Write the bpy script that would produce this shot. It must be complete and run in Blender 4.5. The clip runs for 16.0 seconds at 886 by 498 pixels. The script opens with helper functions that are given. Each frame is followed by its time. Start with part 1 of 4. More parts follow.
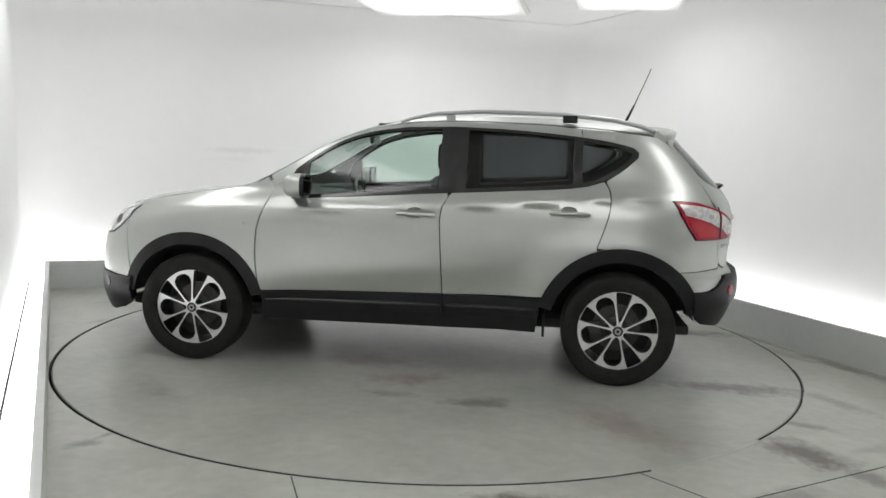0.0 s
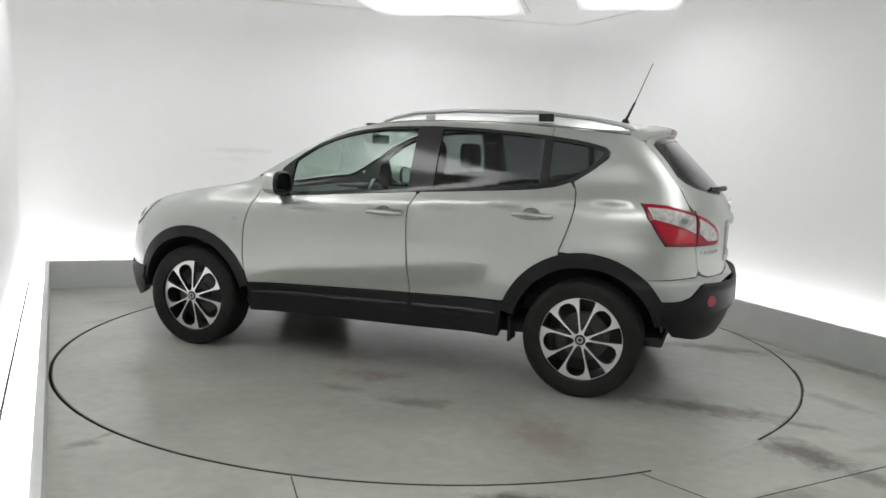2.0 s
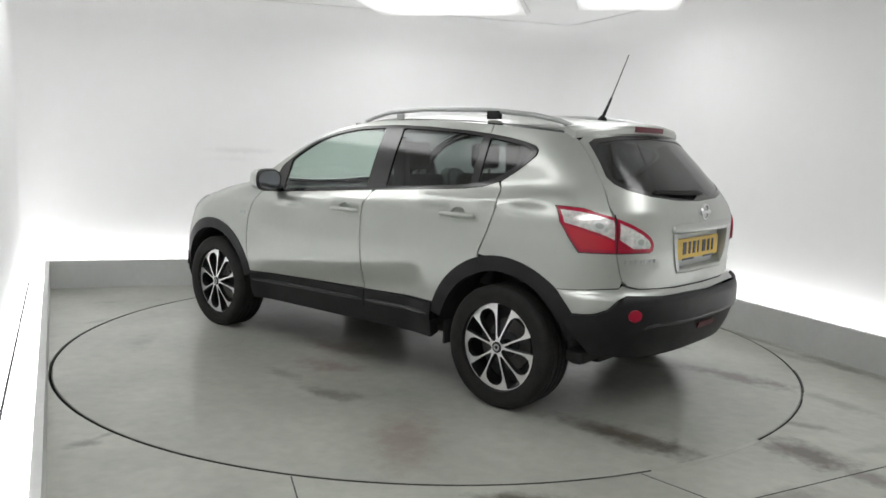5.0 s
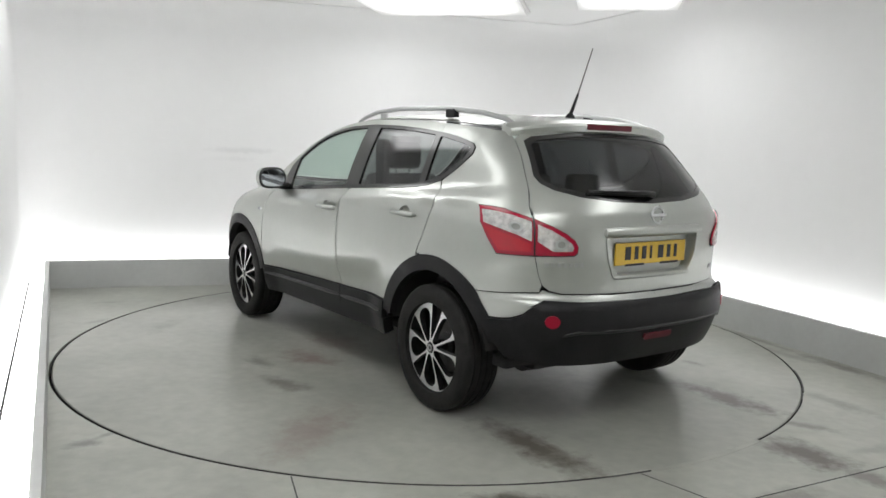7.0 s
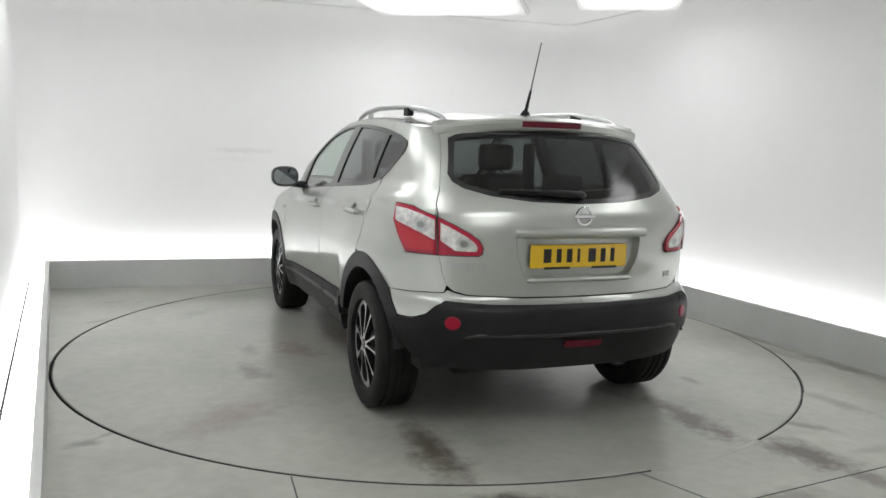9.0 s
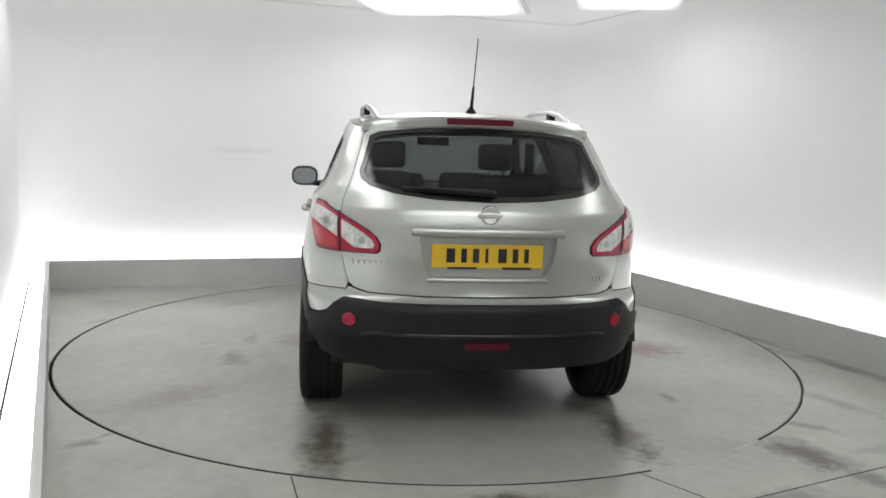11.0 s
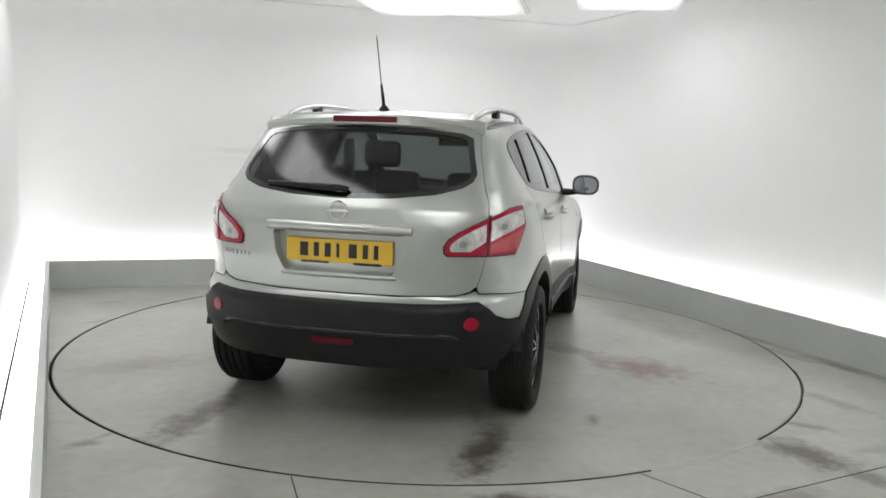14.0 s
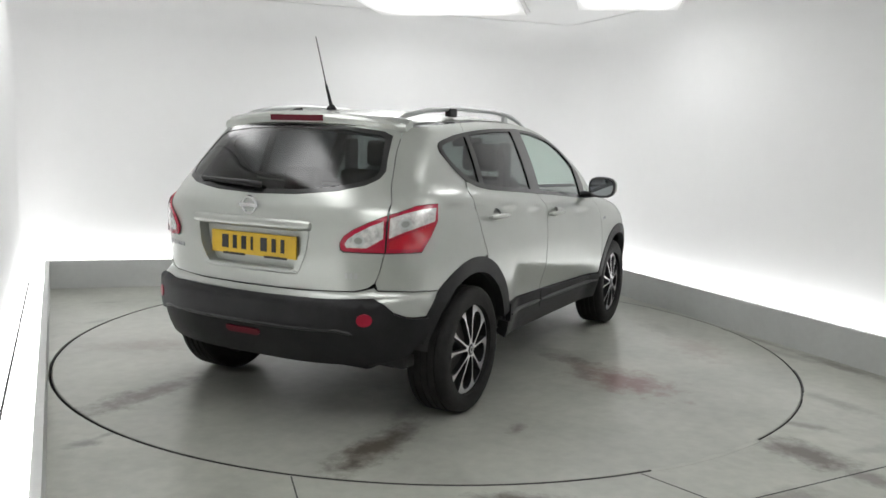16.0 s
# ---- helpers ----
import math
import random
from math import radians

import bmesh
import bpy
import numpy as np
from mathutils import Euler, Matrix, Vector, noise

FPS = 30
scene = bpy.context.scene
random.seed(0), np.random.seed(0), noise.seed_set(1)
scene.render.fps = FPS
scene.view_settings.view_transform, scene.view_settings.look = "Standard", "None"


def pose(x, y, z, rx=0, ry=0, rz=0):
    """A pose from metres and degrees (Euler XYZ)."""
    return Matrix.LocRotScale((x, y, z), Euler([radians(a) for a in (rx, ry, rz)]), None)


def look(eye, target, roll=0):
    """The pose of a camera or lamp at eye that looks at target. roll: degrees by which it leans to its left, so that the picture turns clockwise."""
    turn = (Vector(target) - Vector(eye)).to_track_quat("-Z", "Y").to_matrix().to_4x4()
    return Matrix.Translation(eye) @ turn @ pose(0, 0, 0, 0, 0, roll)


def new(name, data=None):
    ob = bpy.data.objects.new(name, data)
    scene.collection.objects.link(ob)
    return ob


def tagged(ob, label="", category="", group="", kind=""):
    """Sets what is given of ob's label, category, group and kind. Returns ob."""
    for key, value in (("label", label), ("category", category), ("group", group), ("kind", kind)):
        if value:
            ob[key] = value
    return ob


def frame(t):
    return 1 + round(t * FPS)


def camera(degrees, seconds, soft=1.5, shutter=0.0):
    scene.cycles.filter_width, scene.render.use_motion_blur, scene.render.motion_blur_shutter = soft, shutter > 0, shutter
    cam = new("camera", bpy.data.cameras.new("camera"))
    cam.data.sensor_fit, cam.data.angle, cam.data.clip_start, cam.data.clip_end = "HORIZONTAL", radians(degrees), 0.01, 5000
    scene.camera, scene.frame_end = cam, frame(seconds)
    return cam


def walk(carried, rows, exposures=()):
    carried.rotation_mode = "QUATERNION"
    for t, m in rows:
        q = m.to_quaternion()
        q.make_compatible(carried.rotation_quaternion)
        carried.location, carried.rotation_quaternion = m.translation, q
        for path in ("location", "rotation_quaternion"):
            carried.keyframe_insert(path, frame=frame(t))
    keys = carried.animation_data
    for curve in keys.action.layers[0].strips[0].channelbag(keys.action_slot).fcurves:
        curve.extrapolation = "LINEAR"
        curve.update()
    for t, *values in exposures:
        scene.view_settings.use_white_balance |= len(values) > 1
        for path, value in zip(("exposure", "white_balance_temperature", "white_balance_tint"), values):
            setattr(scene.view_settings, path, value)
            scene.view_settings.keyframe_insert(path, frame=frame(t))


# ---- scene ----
# ---- camera ----
EYE = Vector((0.0, -5.613, 1.402))
AIM = EYE + Vector((0.01264, 0.99141, -0.13017))
STAND = look(EYE, AIM, 1.81)
cam = camera(57.8, 16.0, soft=1.6)
walk(cam, [(0.0, STAND), (16.0, STAND)], [(0.0, 0.0), (16.0, 0.0)])

# ---- world: the booth is closed, so the world is only a dim grey ----
world = bpy.data.worlds.new("world")
scene.world = world
world.use_nodes = True
world.node_tree.nodes["Background"].inputs["Color"].default_value = (0.8, 0.8, 0.8, 1)
world.node_tree.nodes["Background"].inputs["Strength"].default_value = 0.05

TROUGH_GLOW = 6.6
CEILING_GLOW = 4.5


# ---- materials ----
def material(name, color, rough=0.5, metal=0.0, coat=0.0, var=0.0, scale=8.0, bump=0.0, bump_scale=80.0, emit=0.0, spec=0.5):
    """A principled material with two scales of uneven colour and a fine relief."""
    m = bpy.data.materials.new(name)
    m.use_nodes = True
    nt = m.node_tree
    b = nt.nodes["Principled BSDF"]
    b.inputs["Base Color"].default_value = (*color, 1)
    b.inputs["Roughness"].default_value = rough
    b.inputs["Metallic"].default_value = metal
    b.inputs["Specular IOR Level"].default_value = spec
    b.inputs["Coat Weight"].default_value = coat
    b.inputs["Coat Roughness"].default_value = 0.04
    co = nt.nodes.new("ShaderNodeTexCoord")
    if var:
        mixed = None
        for k, (sc, amount) in enumerate(((scale, var), (scale * 9, var * 0.5))):
            n = nt.nodes.new("ShaderNodeTexNoise")
            n.inputs["Scale"].default_value = sc
            n.inputs["Detail"].default_value = 6
            nt.links.new(co.outputs["Object"], n.inputs["Vector"])
            r = nt.nodes.new("ShaderNodeMapRange")
            r.inputs[1].default_value, r.inputs[2].default_value = 0.3, 0.7
            r.inputs[3].default_value, r.inputs[4].default_value = 1 - amount, 1 + amount
            nt.links.new(n.outputs["Fac"], r.inputs[0])
            mul = nt.nodes.new("ShaderNodeMix")
            mul.data_type, mul.blend_type = "RGBA", "MULTIPLY"
            mul.inputs["Factor"].default_value = 1
            if mixed is None:
                mul.inputs["A"].default_value = (*color, 1)
            else:
                nt.links.new(mixed, mul.inputs["A"])
            nt.links.new(r.outputs[0], mul.inputs["B"])
            mixed = mul.outputs["Result"]
        nt.links.new(mixed, b.inputs["Base Color"])
    if bump:
        n = nt.nodes.new("ShaderNodeTexNoise")
        n.inputs["Scale"].default_value = bump_scale
        n.inputs["Detail"].default_value = 4
        nt.links.new(co.outputs["Object"], n.inputs["Vector"])
        bp = nt.nodes.new("ShaderNodeBump")
        bp.inputs["Strength"].default_value = bump
        bp.inputs["Distance"].default_value = 0.004
        nt.links.new(n.outputs["Fac"], bp.inputs["Height"])
        nt.links.new(bp.outputs["Normal"], b.inputs["Normal"])
    if emit:
        b.inputs["Emission Color"].default_value = (1, 1, 1, 1)
        b.inputs["Emission Strength"].default_value = emit
    return m


def glass(name, tint, gloss_rough=0.0):
    """Thin pane: tinted clear body with a Fresnel gloss."""
    m = bpy.data.materials.new(name)
    m.use_nodes = True
    nt = m.node_tree
    nt.nodes.clear()
    out = nt.nodes.new("ShaderNodeOutputMaterial")
    mix = nt.nodes.new("ShaderNodeMixShader")
    lw = nt.nodes.new("ShaderNodeLayerWeight")
    lw.inputs["Blend"].default_value = 0.5
    pw = nt.nodes.new("ShaderNodeMath")
    pw.operation = "POWER"
    pw.inputs[1].default_value = 4.0
    fr = nt.nodes.new("ShaderNodeMath")
    fr.operation = "MULTIPLY_ADD"
    fr.inputs[1].default_value, fr.inputs[2].default_value = 0.94, 0.048
    nt.links.new(lw.outputs["Facing"], pw.inputs[0])
    nt.links.new(pw.outputs[0], fr.inputs[0])
    tr = nt.nodes.new("ShaderNodeBsdfTransparent")
    tr.inputs["Color"].default_value = (*tint, 1)
    gl = nt.nodes.new("ShaderNodeBsdfGlossy")
    gl.inputs["Roughness"].default_value = gloss_rough
    nt.links.new(fr.outputs[0], mix.inputs[0])
    nt.links.new(tr.outputs[0], mix.inputs[1])
    nt.links.new(gl.outputs[0], mix.inputs[2])
    nt.links.new(mix.outputs[0], out.inputs["Surface"])
    return m


def blotches(m, spots, color, rough=None):
    """Lay soft-edged patches of one colour (floor stains, the wall's painted shadow), each (x, y, half length, half
    width, degrees, strength, and height and half height if it matters), in object space on material m.
    """
    nt = m.node_tree
    b = nt.nodes["Principled BSDF"]
    co = nt.nodes.new("ShaderNodeTexCoord")
    warp = nt.nodes.new("ShaderNodeTexNoise")
    warp.inputs["Scale"].default_value = 8.0
    warp.inputs["Detail"].default_value = 8
    warp.inputs["Roughness"].default_value = 0.7
    nt.links.new(co.outputs["Object"], warp.inputs["Vector"])
    total = None
    for x, y, a, c, deg, strength, *up in spots:
        h, hh = up or (0, 100)
        mp = nt.nodes.new("ShaderNodeMapping")
        mp.vector_type = "TEXTURE"
        mp.inputs["Location"].default_value = (x, y, h)
        mp.inputs["Rotation"].default_value = (0, 0, radians(deg))
        mp.inputs["Scale"].default_value = (a, c, hh)
        nt.links.new(co.outputs["Object"], mp.inputs["Vector"])
        ln = nt.nodes.new("ShaderNodeVectorMath")
        ln.operation = "LENGTH"
        nt.links.new(mp.outputs[0], ln.inputs[0])
        ad = nt.nodes.new("ShaderNodeMath")
        ad.operation = "MULTIPLY_ADD"
        nt.links.new(warp.outputs["Fac"], ad.inputs[0])
        ad.inputs[1].default_value = 2.4
        nt.links.new(ln.outputs["Value"], ad.inputs[2])
        r = nt.nodes.new("ShaderNodeMapRange")
        r.inputs[1].default_value, r.inputs[2].default_value = 1.4, 2.15
        r.inputs[3].default_value, r.inputs[4].default_value = strength, 0.0
        nt.links.new(ad.outputs[0], r.inputs[0])
        if total is None:
            total = r.outputs[0]
        else:
            mx = nt.nodes.new("ShaderNodeMath")
            mx.operation = "MAXIMUM"
            nt.links.new(total, mx.inputs[0])
            nt.links.new(r.outputs[0], mx.inputs[1])
            total = mx.outputs[0]
    mix = nt.nodes.new("ShaderNodeMix")
    mix.data_type = "RGBA"
    old = b.inputs["Base Color"]
    if old.is_linked:
        nt.links.new(old.links[0].from_socket, mix.inputs["A"])
    else:
        mix.inputs["A"].default_value = old.default_value
    mix.inputs["B"].default_value = (*color, 1)
    nt.links.new(total, mix.inputs["Factor"])
    nt.links.new(mix.outputs["Result"], b.inputs["Base Color"])
    return m


M_PAINT = material("silver_paint", (0.445, 0.462, 0.434), 0.34, 0.74, 0.6, 0.025, 3.0, 0.02, 900)
M_CLAD = material("black_textured_plastic", (0.012, 0.012, 0.013), 0.44, 0, 0, 0.25, 12, 0.12, 700, spec=0.24)
M_LEDGEBLACK = material("satin_black_plastic", (0.013, 0.013, 0.014), 0.30, 0, 0.1, 0.2, 20)
M_TRIM = material("gloss_black_trim", (0.010, 0.010, 0.011), 0.18, 0, 0.3)
M_UNDER = material("underbody_black", (0.02, 0.02, 0.02), 0.8, 0, 0, 0.3, 9)
M_RUBBER = material("tyre_rubber", (0.014, 0.0137, 0.0132), 0.62, 0, 0, 0.3, 20, 0.25, 300, spec=0.2)
M_ALLOY = material("machined_alloy", (0.74, 0.74, 0.74), 0.30, 0.7, 0.2, 0.03, 30)
M_BLACKALLOY = material("black_alloy", (0.015, 0.015, 0.016), 0.35, 0.2, 0.3)
M_STEEL = material("brake_steel", (0.085, 0.082, 0.08), 0.5, 0.8, 0, 0.15, 30)
M_CHROME = material("chrome", (0.75, 0.76, 0.76), 0.12, 1.0)
M_SATIN = material("satin_aluminium", (0.46, 0.47, 0.47), 0.34, 0.9)
M_RED = material("red_lens", (0.46, 0.006, 0.022), 0.12, 0, 0.5)
M_REDDARK = material("dark_red_lens", (0.34, 0.005, 0.028), 0.14, 0, 0.4, spec=0.35)
M_SMOKED = material("smoked_red_lens", (0.10, 0.004, 0.013), 0.3, spec=0.3)
M_REFLECTOR = material("reflector_red", (0.30, 0.005, 0.026), 0.3, spec=0.3)
M_CLEAR = material("clear_lamp_lens", (0.64, 0.62, 0.61), 0.16, 0.25, 1.0, 0.28, 40)
M_BULB = material("grey_bulb_cup", (0.30, 0.31, 0.29), 0.3, 0.5, 0.5)
M_HEAD = material("headlamp_lens", (0.72, 0.74, 0.75), 0.08, 0.4, 1.0, 0.15, 18)
M_YELLOW = material("plate_yellow", (0.66, 0.42, 0.014), 0.35, 0, 0.4, 0.04, 14)
M_INK = material("plate_black", (0.012, 0.012, 0.012), 0.4)
M_SEAT = material("black_seat_cloth", (0.022, 0.022, 0.024), 0.85, 0, 0, 0.25, 25, 0.2, 400)
M_DASH = material("dashboard_plastic", (0.03, 0.03, 0.032), 0.6, 0, 0, 0.15, 20)
M_MIRROR = material("mirror_glass", (0.34, 0.36, 0.38), 0.01, 1.0)
M_CLEARGLASS = glass("clear_green_glass", (0.72, 0.82, 0.77))
M_DARKGLASS = glass("privacy_glass", (0.22, 0.235, 0.24))
M_REARGLASS = glass("rear_privacy_glass", (0.125, 0.135, 0.14))

M_WALL = material("white_booth_wall", (0.80, 0.80, 0.80), 0.75, 0, 0, 0.012, 1.2)
M_CEIL = material("white_ceiling", (0.82, 0.82, 0.82), 0.8, 0, 0, 0.012, 1.0)
M_LEDGE = material("grey_ledge_board", (0.48, 0.49, 0.48), 0.5, 0, 0, 0.05, 2.5, 0.05, 60)
M_LEDGETOP = material("white_ledge_edge", (0.7, 0.7, 0.7), 0.6, 0, 0, 0.02, 3)
M_FLOOR = material("painted_concrete", (0.335, 0.343, 0.304), 0.30, 0, 0, 0.17, 1.6, 0.08, 25)
M_DISC = material("painted_turntable", (0.315, 0.322, 0.287), 0.28, 0, 0, 0.17, 1.4, 0.08, 25)
M_GAP = material("dark_gap", (0.02, 0.02, 0.02), 0.9, 0, 0, 0.2, 9)
M_GLOW = material("light_diffuser", (0.9, 0.9, 0.9), 0.6, emit=TROUGH_GLOW)
M_PANEL = material("ceiling_light_diffuser", (0.9, 0.9, 0.9), 0.6, emit=CEILING_GLOW)


def fading_diffuser(m, glow):
    """Fade a light's frosted cover toward its frame, imitating soft glare at its edges."""
    nt = m.node_tree
    co = nt.nodes.new("ShaderNodeTexCoord")
    sep = nt.nodes.new("ShaderNodeSeparateXYZ")
    nt.links.new(co.outputs["Generated"], sep.inputs[0])
    ends = []
    for axis in "XY":
        inv = nt.nodes.new("ShaderNodeMath")
        inv.operation = "SUBTRACT"
        inv.inputs[0].default_value = 1.0
        nt.links.new(sep.outputs[axis], inv.inputs[1])
        low = nt.nodes.new("ShaderNodeMath")
        low.operation = "MINIMUM"
        nt.links.new(sep.outputs[axis], low.inputs[0])
        nt.links.new(inv.outputs[0], low.inputs[1])
        r = nt.nodes.new("ShaderNodeMapRange")
        r.interpolation_type = "SMOOTHSTEP"
        r.inputs[1].default_value, r.inputs[2].default_value = 0.0, 0.24
        r.inputs[3].default_value, r.inputs[4].default_value = 0.05, 1.0
        nt.links.new(low.outputs[0], r.inputs[0])
        ends.append(r.outputs[0])
    mul = nt.nodes.new("ShaderNodeMath")
    mul.operation = "MULTIPLY"
    nt.links.new(ends[0], mul.inputs[0])
    nt.links.new(ends[1], mul.inputs[1])
    out = nt.nodes.new("ShaderNodeMath")
    out.operation = "MULTIPLY"
    out.inputs[1].default_value = glow
    nt.links.new(mul.outputs[0], out.inputs[0])
    nt.links.new(out.outputs[0], nt.nodes["Principled BSDF"].inputs["Emission Strength"])


fading_diffuser(M_PANEL, CEILING_GLOW)
M_LINE = material("dark_joint", (0.05, 0.05, 0.05), 0.8, 0, 0, 0.2, 8)


# faint shadow smear on the back wall, painted into its colour
blotches(M_WALL, [(-1.85, 2.24, .42, .2, 16, .22, 1.275, .035), (-1.95, 2.21, .30, .2, 16, .10, 1.19, .03)], (0.45, 0.45, 0.46))
BROWN, RUST, GREY = (0.070, 0.056, 0.043), (0.15, 0.070, 0.060), (0.12, 0.12, 0.105)
blotches(M_DISC, [(-.20, -1.46, .46, .28, 65, .95), (-.02, -1.15, .2, .12, 80, .5), (0, .95, .30, .16, 20, .6), (.3, .6, .4, .2, 0, .5), (.9, -1.7, .4, .25, 30, .4), (-1.2, 1.5, .5, .2, 130, .4)], RUST)
blotches(M_DISC, [(-1.95, .71, .52, .15, 0, .9), (-1.90, -.76, .52, .14, 0, .95), (-1.45, -.62, .22, .07, 15, .5), (-.45, 1.32, .26, .11, 15, .6), (-1.33, -1.22, .10, .06, 0, .8), (-.18, -1.19, .22, .08, 30, .5), (.10, -.98, .26, .13, 75, .75), (.06, 1.26, .2, .08, 0, .5), (-.9, -.2, .6, .3, 0, .35), (.2, -.9, .3, .12, 60, .4), (1.3, 1.5, .35, .1, -40, .35), (1.4, -1.3, .3, .12, 40, .35)], BROWN)
blotches(M_FLOOR, [(1.80, -2.00, .36, .17, -57, .95), (1.98, -2.28, .30, .10, -50, .7), (.38, -2.56, .26, .08, 0, .9), (2.0, -1.6, .2, .06, -30, .6), (2.46, .36, .7, .05, -67, .6), (2.76, -.40, .6, .09, -67, .75), (2.52, -.10, .4, .08, -60, .4), (1.5, -2.5, .25, .12, 40, .5), (2.35, -1.2, .35, .08, -60, .45)], BROWN)
blotches(M_FLOOR, [(-1.56, -2.1, .10, .07, 20, .75), (-1.50, -1.98, .13, .03, 60, .6), (-2.5, .3, .16, .05, 60, .5), (-2.2, -.9, .1, .04, 100, .4), (-2.7, 1.0, .2, .05, 20, .4), (2.2, -1.9, .25, .06, 20, .4)], GREY)


# ---- mesh helpers ----
def link(name, me, parent=None, label=""):
    ob = new(name, me)
    ob.parent = parent
    if label:
        tagged(ob, label)
    return ob


def mesh_of(name, verts, faces, mats, indices=None, smooth=True, normals=None):
    me = bpy.data.meshes.new(name)
    me.from_pydata([tuple(v) for v in verts], [], [tuple(f) for f in faces])
    for m in mats if isinstance(mats, (list, tuple)) else [mats]:
        me.materials.append(m)
    if indices is not None:
        me.polygons.foreach_set("material_index", indices)
    me.polygons.foreach_set("use_smooth", [smooth] * len(me.polygons))
    me.update()
    if normals is not None:
        me.normals_split_custom_set_from_vertices([tuple(n) for n in normals])
    return me


def part(name, bm, mat, parent=None, label="", smooth=False):
    """Link a bmesh as one mesh object, under parent if there is one."""
    bmesh.ops.recalc_face_normals(bm, faces=bm.faces)
    me = bpy.data.meshes.new(name)
    bm.to_mesh(me)
    bm.free()
    for m in mat if isinstance(mat, (list, tuple)) else [mat]:
        me.materials.append(m)
    me.polygons.foreach_set("use_smooth", [smooth] * len(me.polygons))
    if smooth:
        me.set_sharp_from_angle(angle=radians(40))
    return link(name, me, parent, label)


def box(x0, x1, y0, y1, z0, z1, bevel=0.0, seg=2, bm=None):
    bm = bm or bmesh.new()
    r = bmesh.ops.create_cube(bm, size=1)
    for v in r["verts"]:
        v.co = Vector(((x0 + x1) / 2 + v.co.x * (x1 - x0), (y0 + y1) / 2 + v.co.y * (y1 - y0), (z0 + z1) / 2 + v.co.z * (z1 - z0)))
    if bevel:
        es = list({e for v in r["verts"] for e in v.link_edges})
        bmesh.ops.bevel(bm, geom=es, offset=bevel, segments=seg, affect="EDGES", profile=0.6)
    return bm


def prism(pts, z0, z1):
    """A plan polygon raised from z0 to z1."""
    bm = bmesh.new()
    lo = [bm.verts.new((x, y, z0)) for x, y in pts]
    hi = [bm.verts.new((x, y, z1)) for x, y in pts]
    bm.faces.new(lo)
    bm.faces.new(hi)
    for i in range(len(pts)):
        j = (i + 1) % len(pts)
        bm.faces.new((lo[i], lo[j], hi[j], hi[i]))
    return bm


def lathe(profile, n=48, axis="y", sharp=True):
    """Turn a profile of (radius, height) about an axis, closed at both ends if the radius is 0."""
    bm = bmesh.new()
    rings = []
    for r, h in profile:
        ring = []
        for i in range(n):
            a = 2 * math.pi * i / n
            c, s = r * math.cos(a), r * math.sin(a)
            ring.append(bm.verts.new({"y": (c, h, s), "z": (c, s, h), "x": (h, c, s)}[axis]))
        rings.append(ring)
    for a, b in zip(rings, rings[1:]):
        for i in range(n):
            j = (i + 1) % n
            bm.faces.new((a[i], a[j], b[j], b[i]))
    bmesh.ops.remove_doubles(bm, verts=bm.verts, dist=1e-6)
    return bm


def tube(points, radius, n=10, flat=1.0):
    """A round bar along points; radius may be a list; flat squeezes it in z."""
    bm = bmesh.new()
    pts = [Vector(q) for q in points]
    rings = []
    for i, q in enumerate(pts):
        d = (pts[min(i + 1, len(pts) - 1)] - pts[max(i - 1, 0)]).normalized()
        side = d.cross(Vector((0, 0, 1)))
        if side.length < 1e-3:
            side = Vector((1, 0, 0))
        side.normalize()
        up = side.cross(d)
        r = radius[i] if isinstance(radius, (list, tuple)) else radius
        rings.append([bm.verts.new(q + side * math.cos(2 * math.pi * k / n) * r + up * math.sin(2 * math.pi * k / n) * r * flat) for k in range(n)])
    for a, b in zip(rings, rings[1:]):
        for k in range(n):
            bm.faces.new((a[k], a[(k + 1) % n], b[(k + 1) % n], b[k]))
    bm.faces.new(rings[0])
    bm.faces.new(rings[-1])
    return bm


def smooth_curve(xs, ys):
    """A smooth curve through points, by cubic pieces with bounded slopes."""
    xs, ys = np.array(xs, float), np.array(ys, float)
    if xs[0] > xs[-1]:
        xs, ys = xs[::-1], ys[::-1]
    h = np.diff(xs)
    d = np.diff(ys) / h
    m = np.zeros(len(xs))
    m[0], m[-1] = d[0], d[-1]
    for i in range(1, len(xs) - 1):
        if d[i - 1] * d[i] > 0:
            w1, w2 = 2 * h[i] + h[i - 1], h[i] + 2 * h[i - 1]
            m[i] = (w1 + w2) / (w1 / d[i - 1] + w2 / d[i])

    def f(x):
        x = np.clip(np.asarray(x, float), xs[0], xs[-1])
        i = np.clip(np.searchsorted(xs, x) - 1, 0, len(xs) - 2)
        t = (x - xs[i]) / h[i]
        return ((1 + 2 * t) * (1 - t) ** 2 * ys[i] + t * (1 - t) ** 2 * h[i] * m[i]
                + t * t * (3 - 2 * t) * ys[i + 1] + t * t * (t - 1) * h[i] * m[i + 1])
    return f


# ---- the booth ----
LEDGE_H = 0.25
N_LEFT, N_BACK, N_RIGHT = Vector((-0.905, -0.425)), Vector((-0.300, 0.954)), Vector((0.922, 0.387))
D_LEFT, D_BACK, D_RIGHT = 2.455, 2.475, 2.475
FRONT_Y = -7.4
WALL_H = 2.66
TROUGH = 0.22


def meet(n1, d1, n2, d2):
    det = n1.x * n2.y - n1.y * n2.x
    return Vector(((d1 * n2.y - d2 * n1.y) / det, (n1.x * d2 - n2.x * d1) / det))


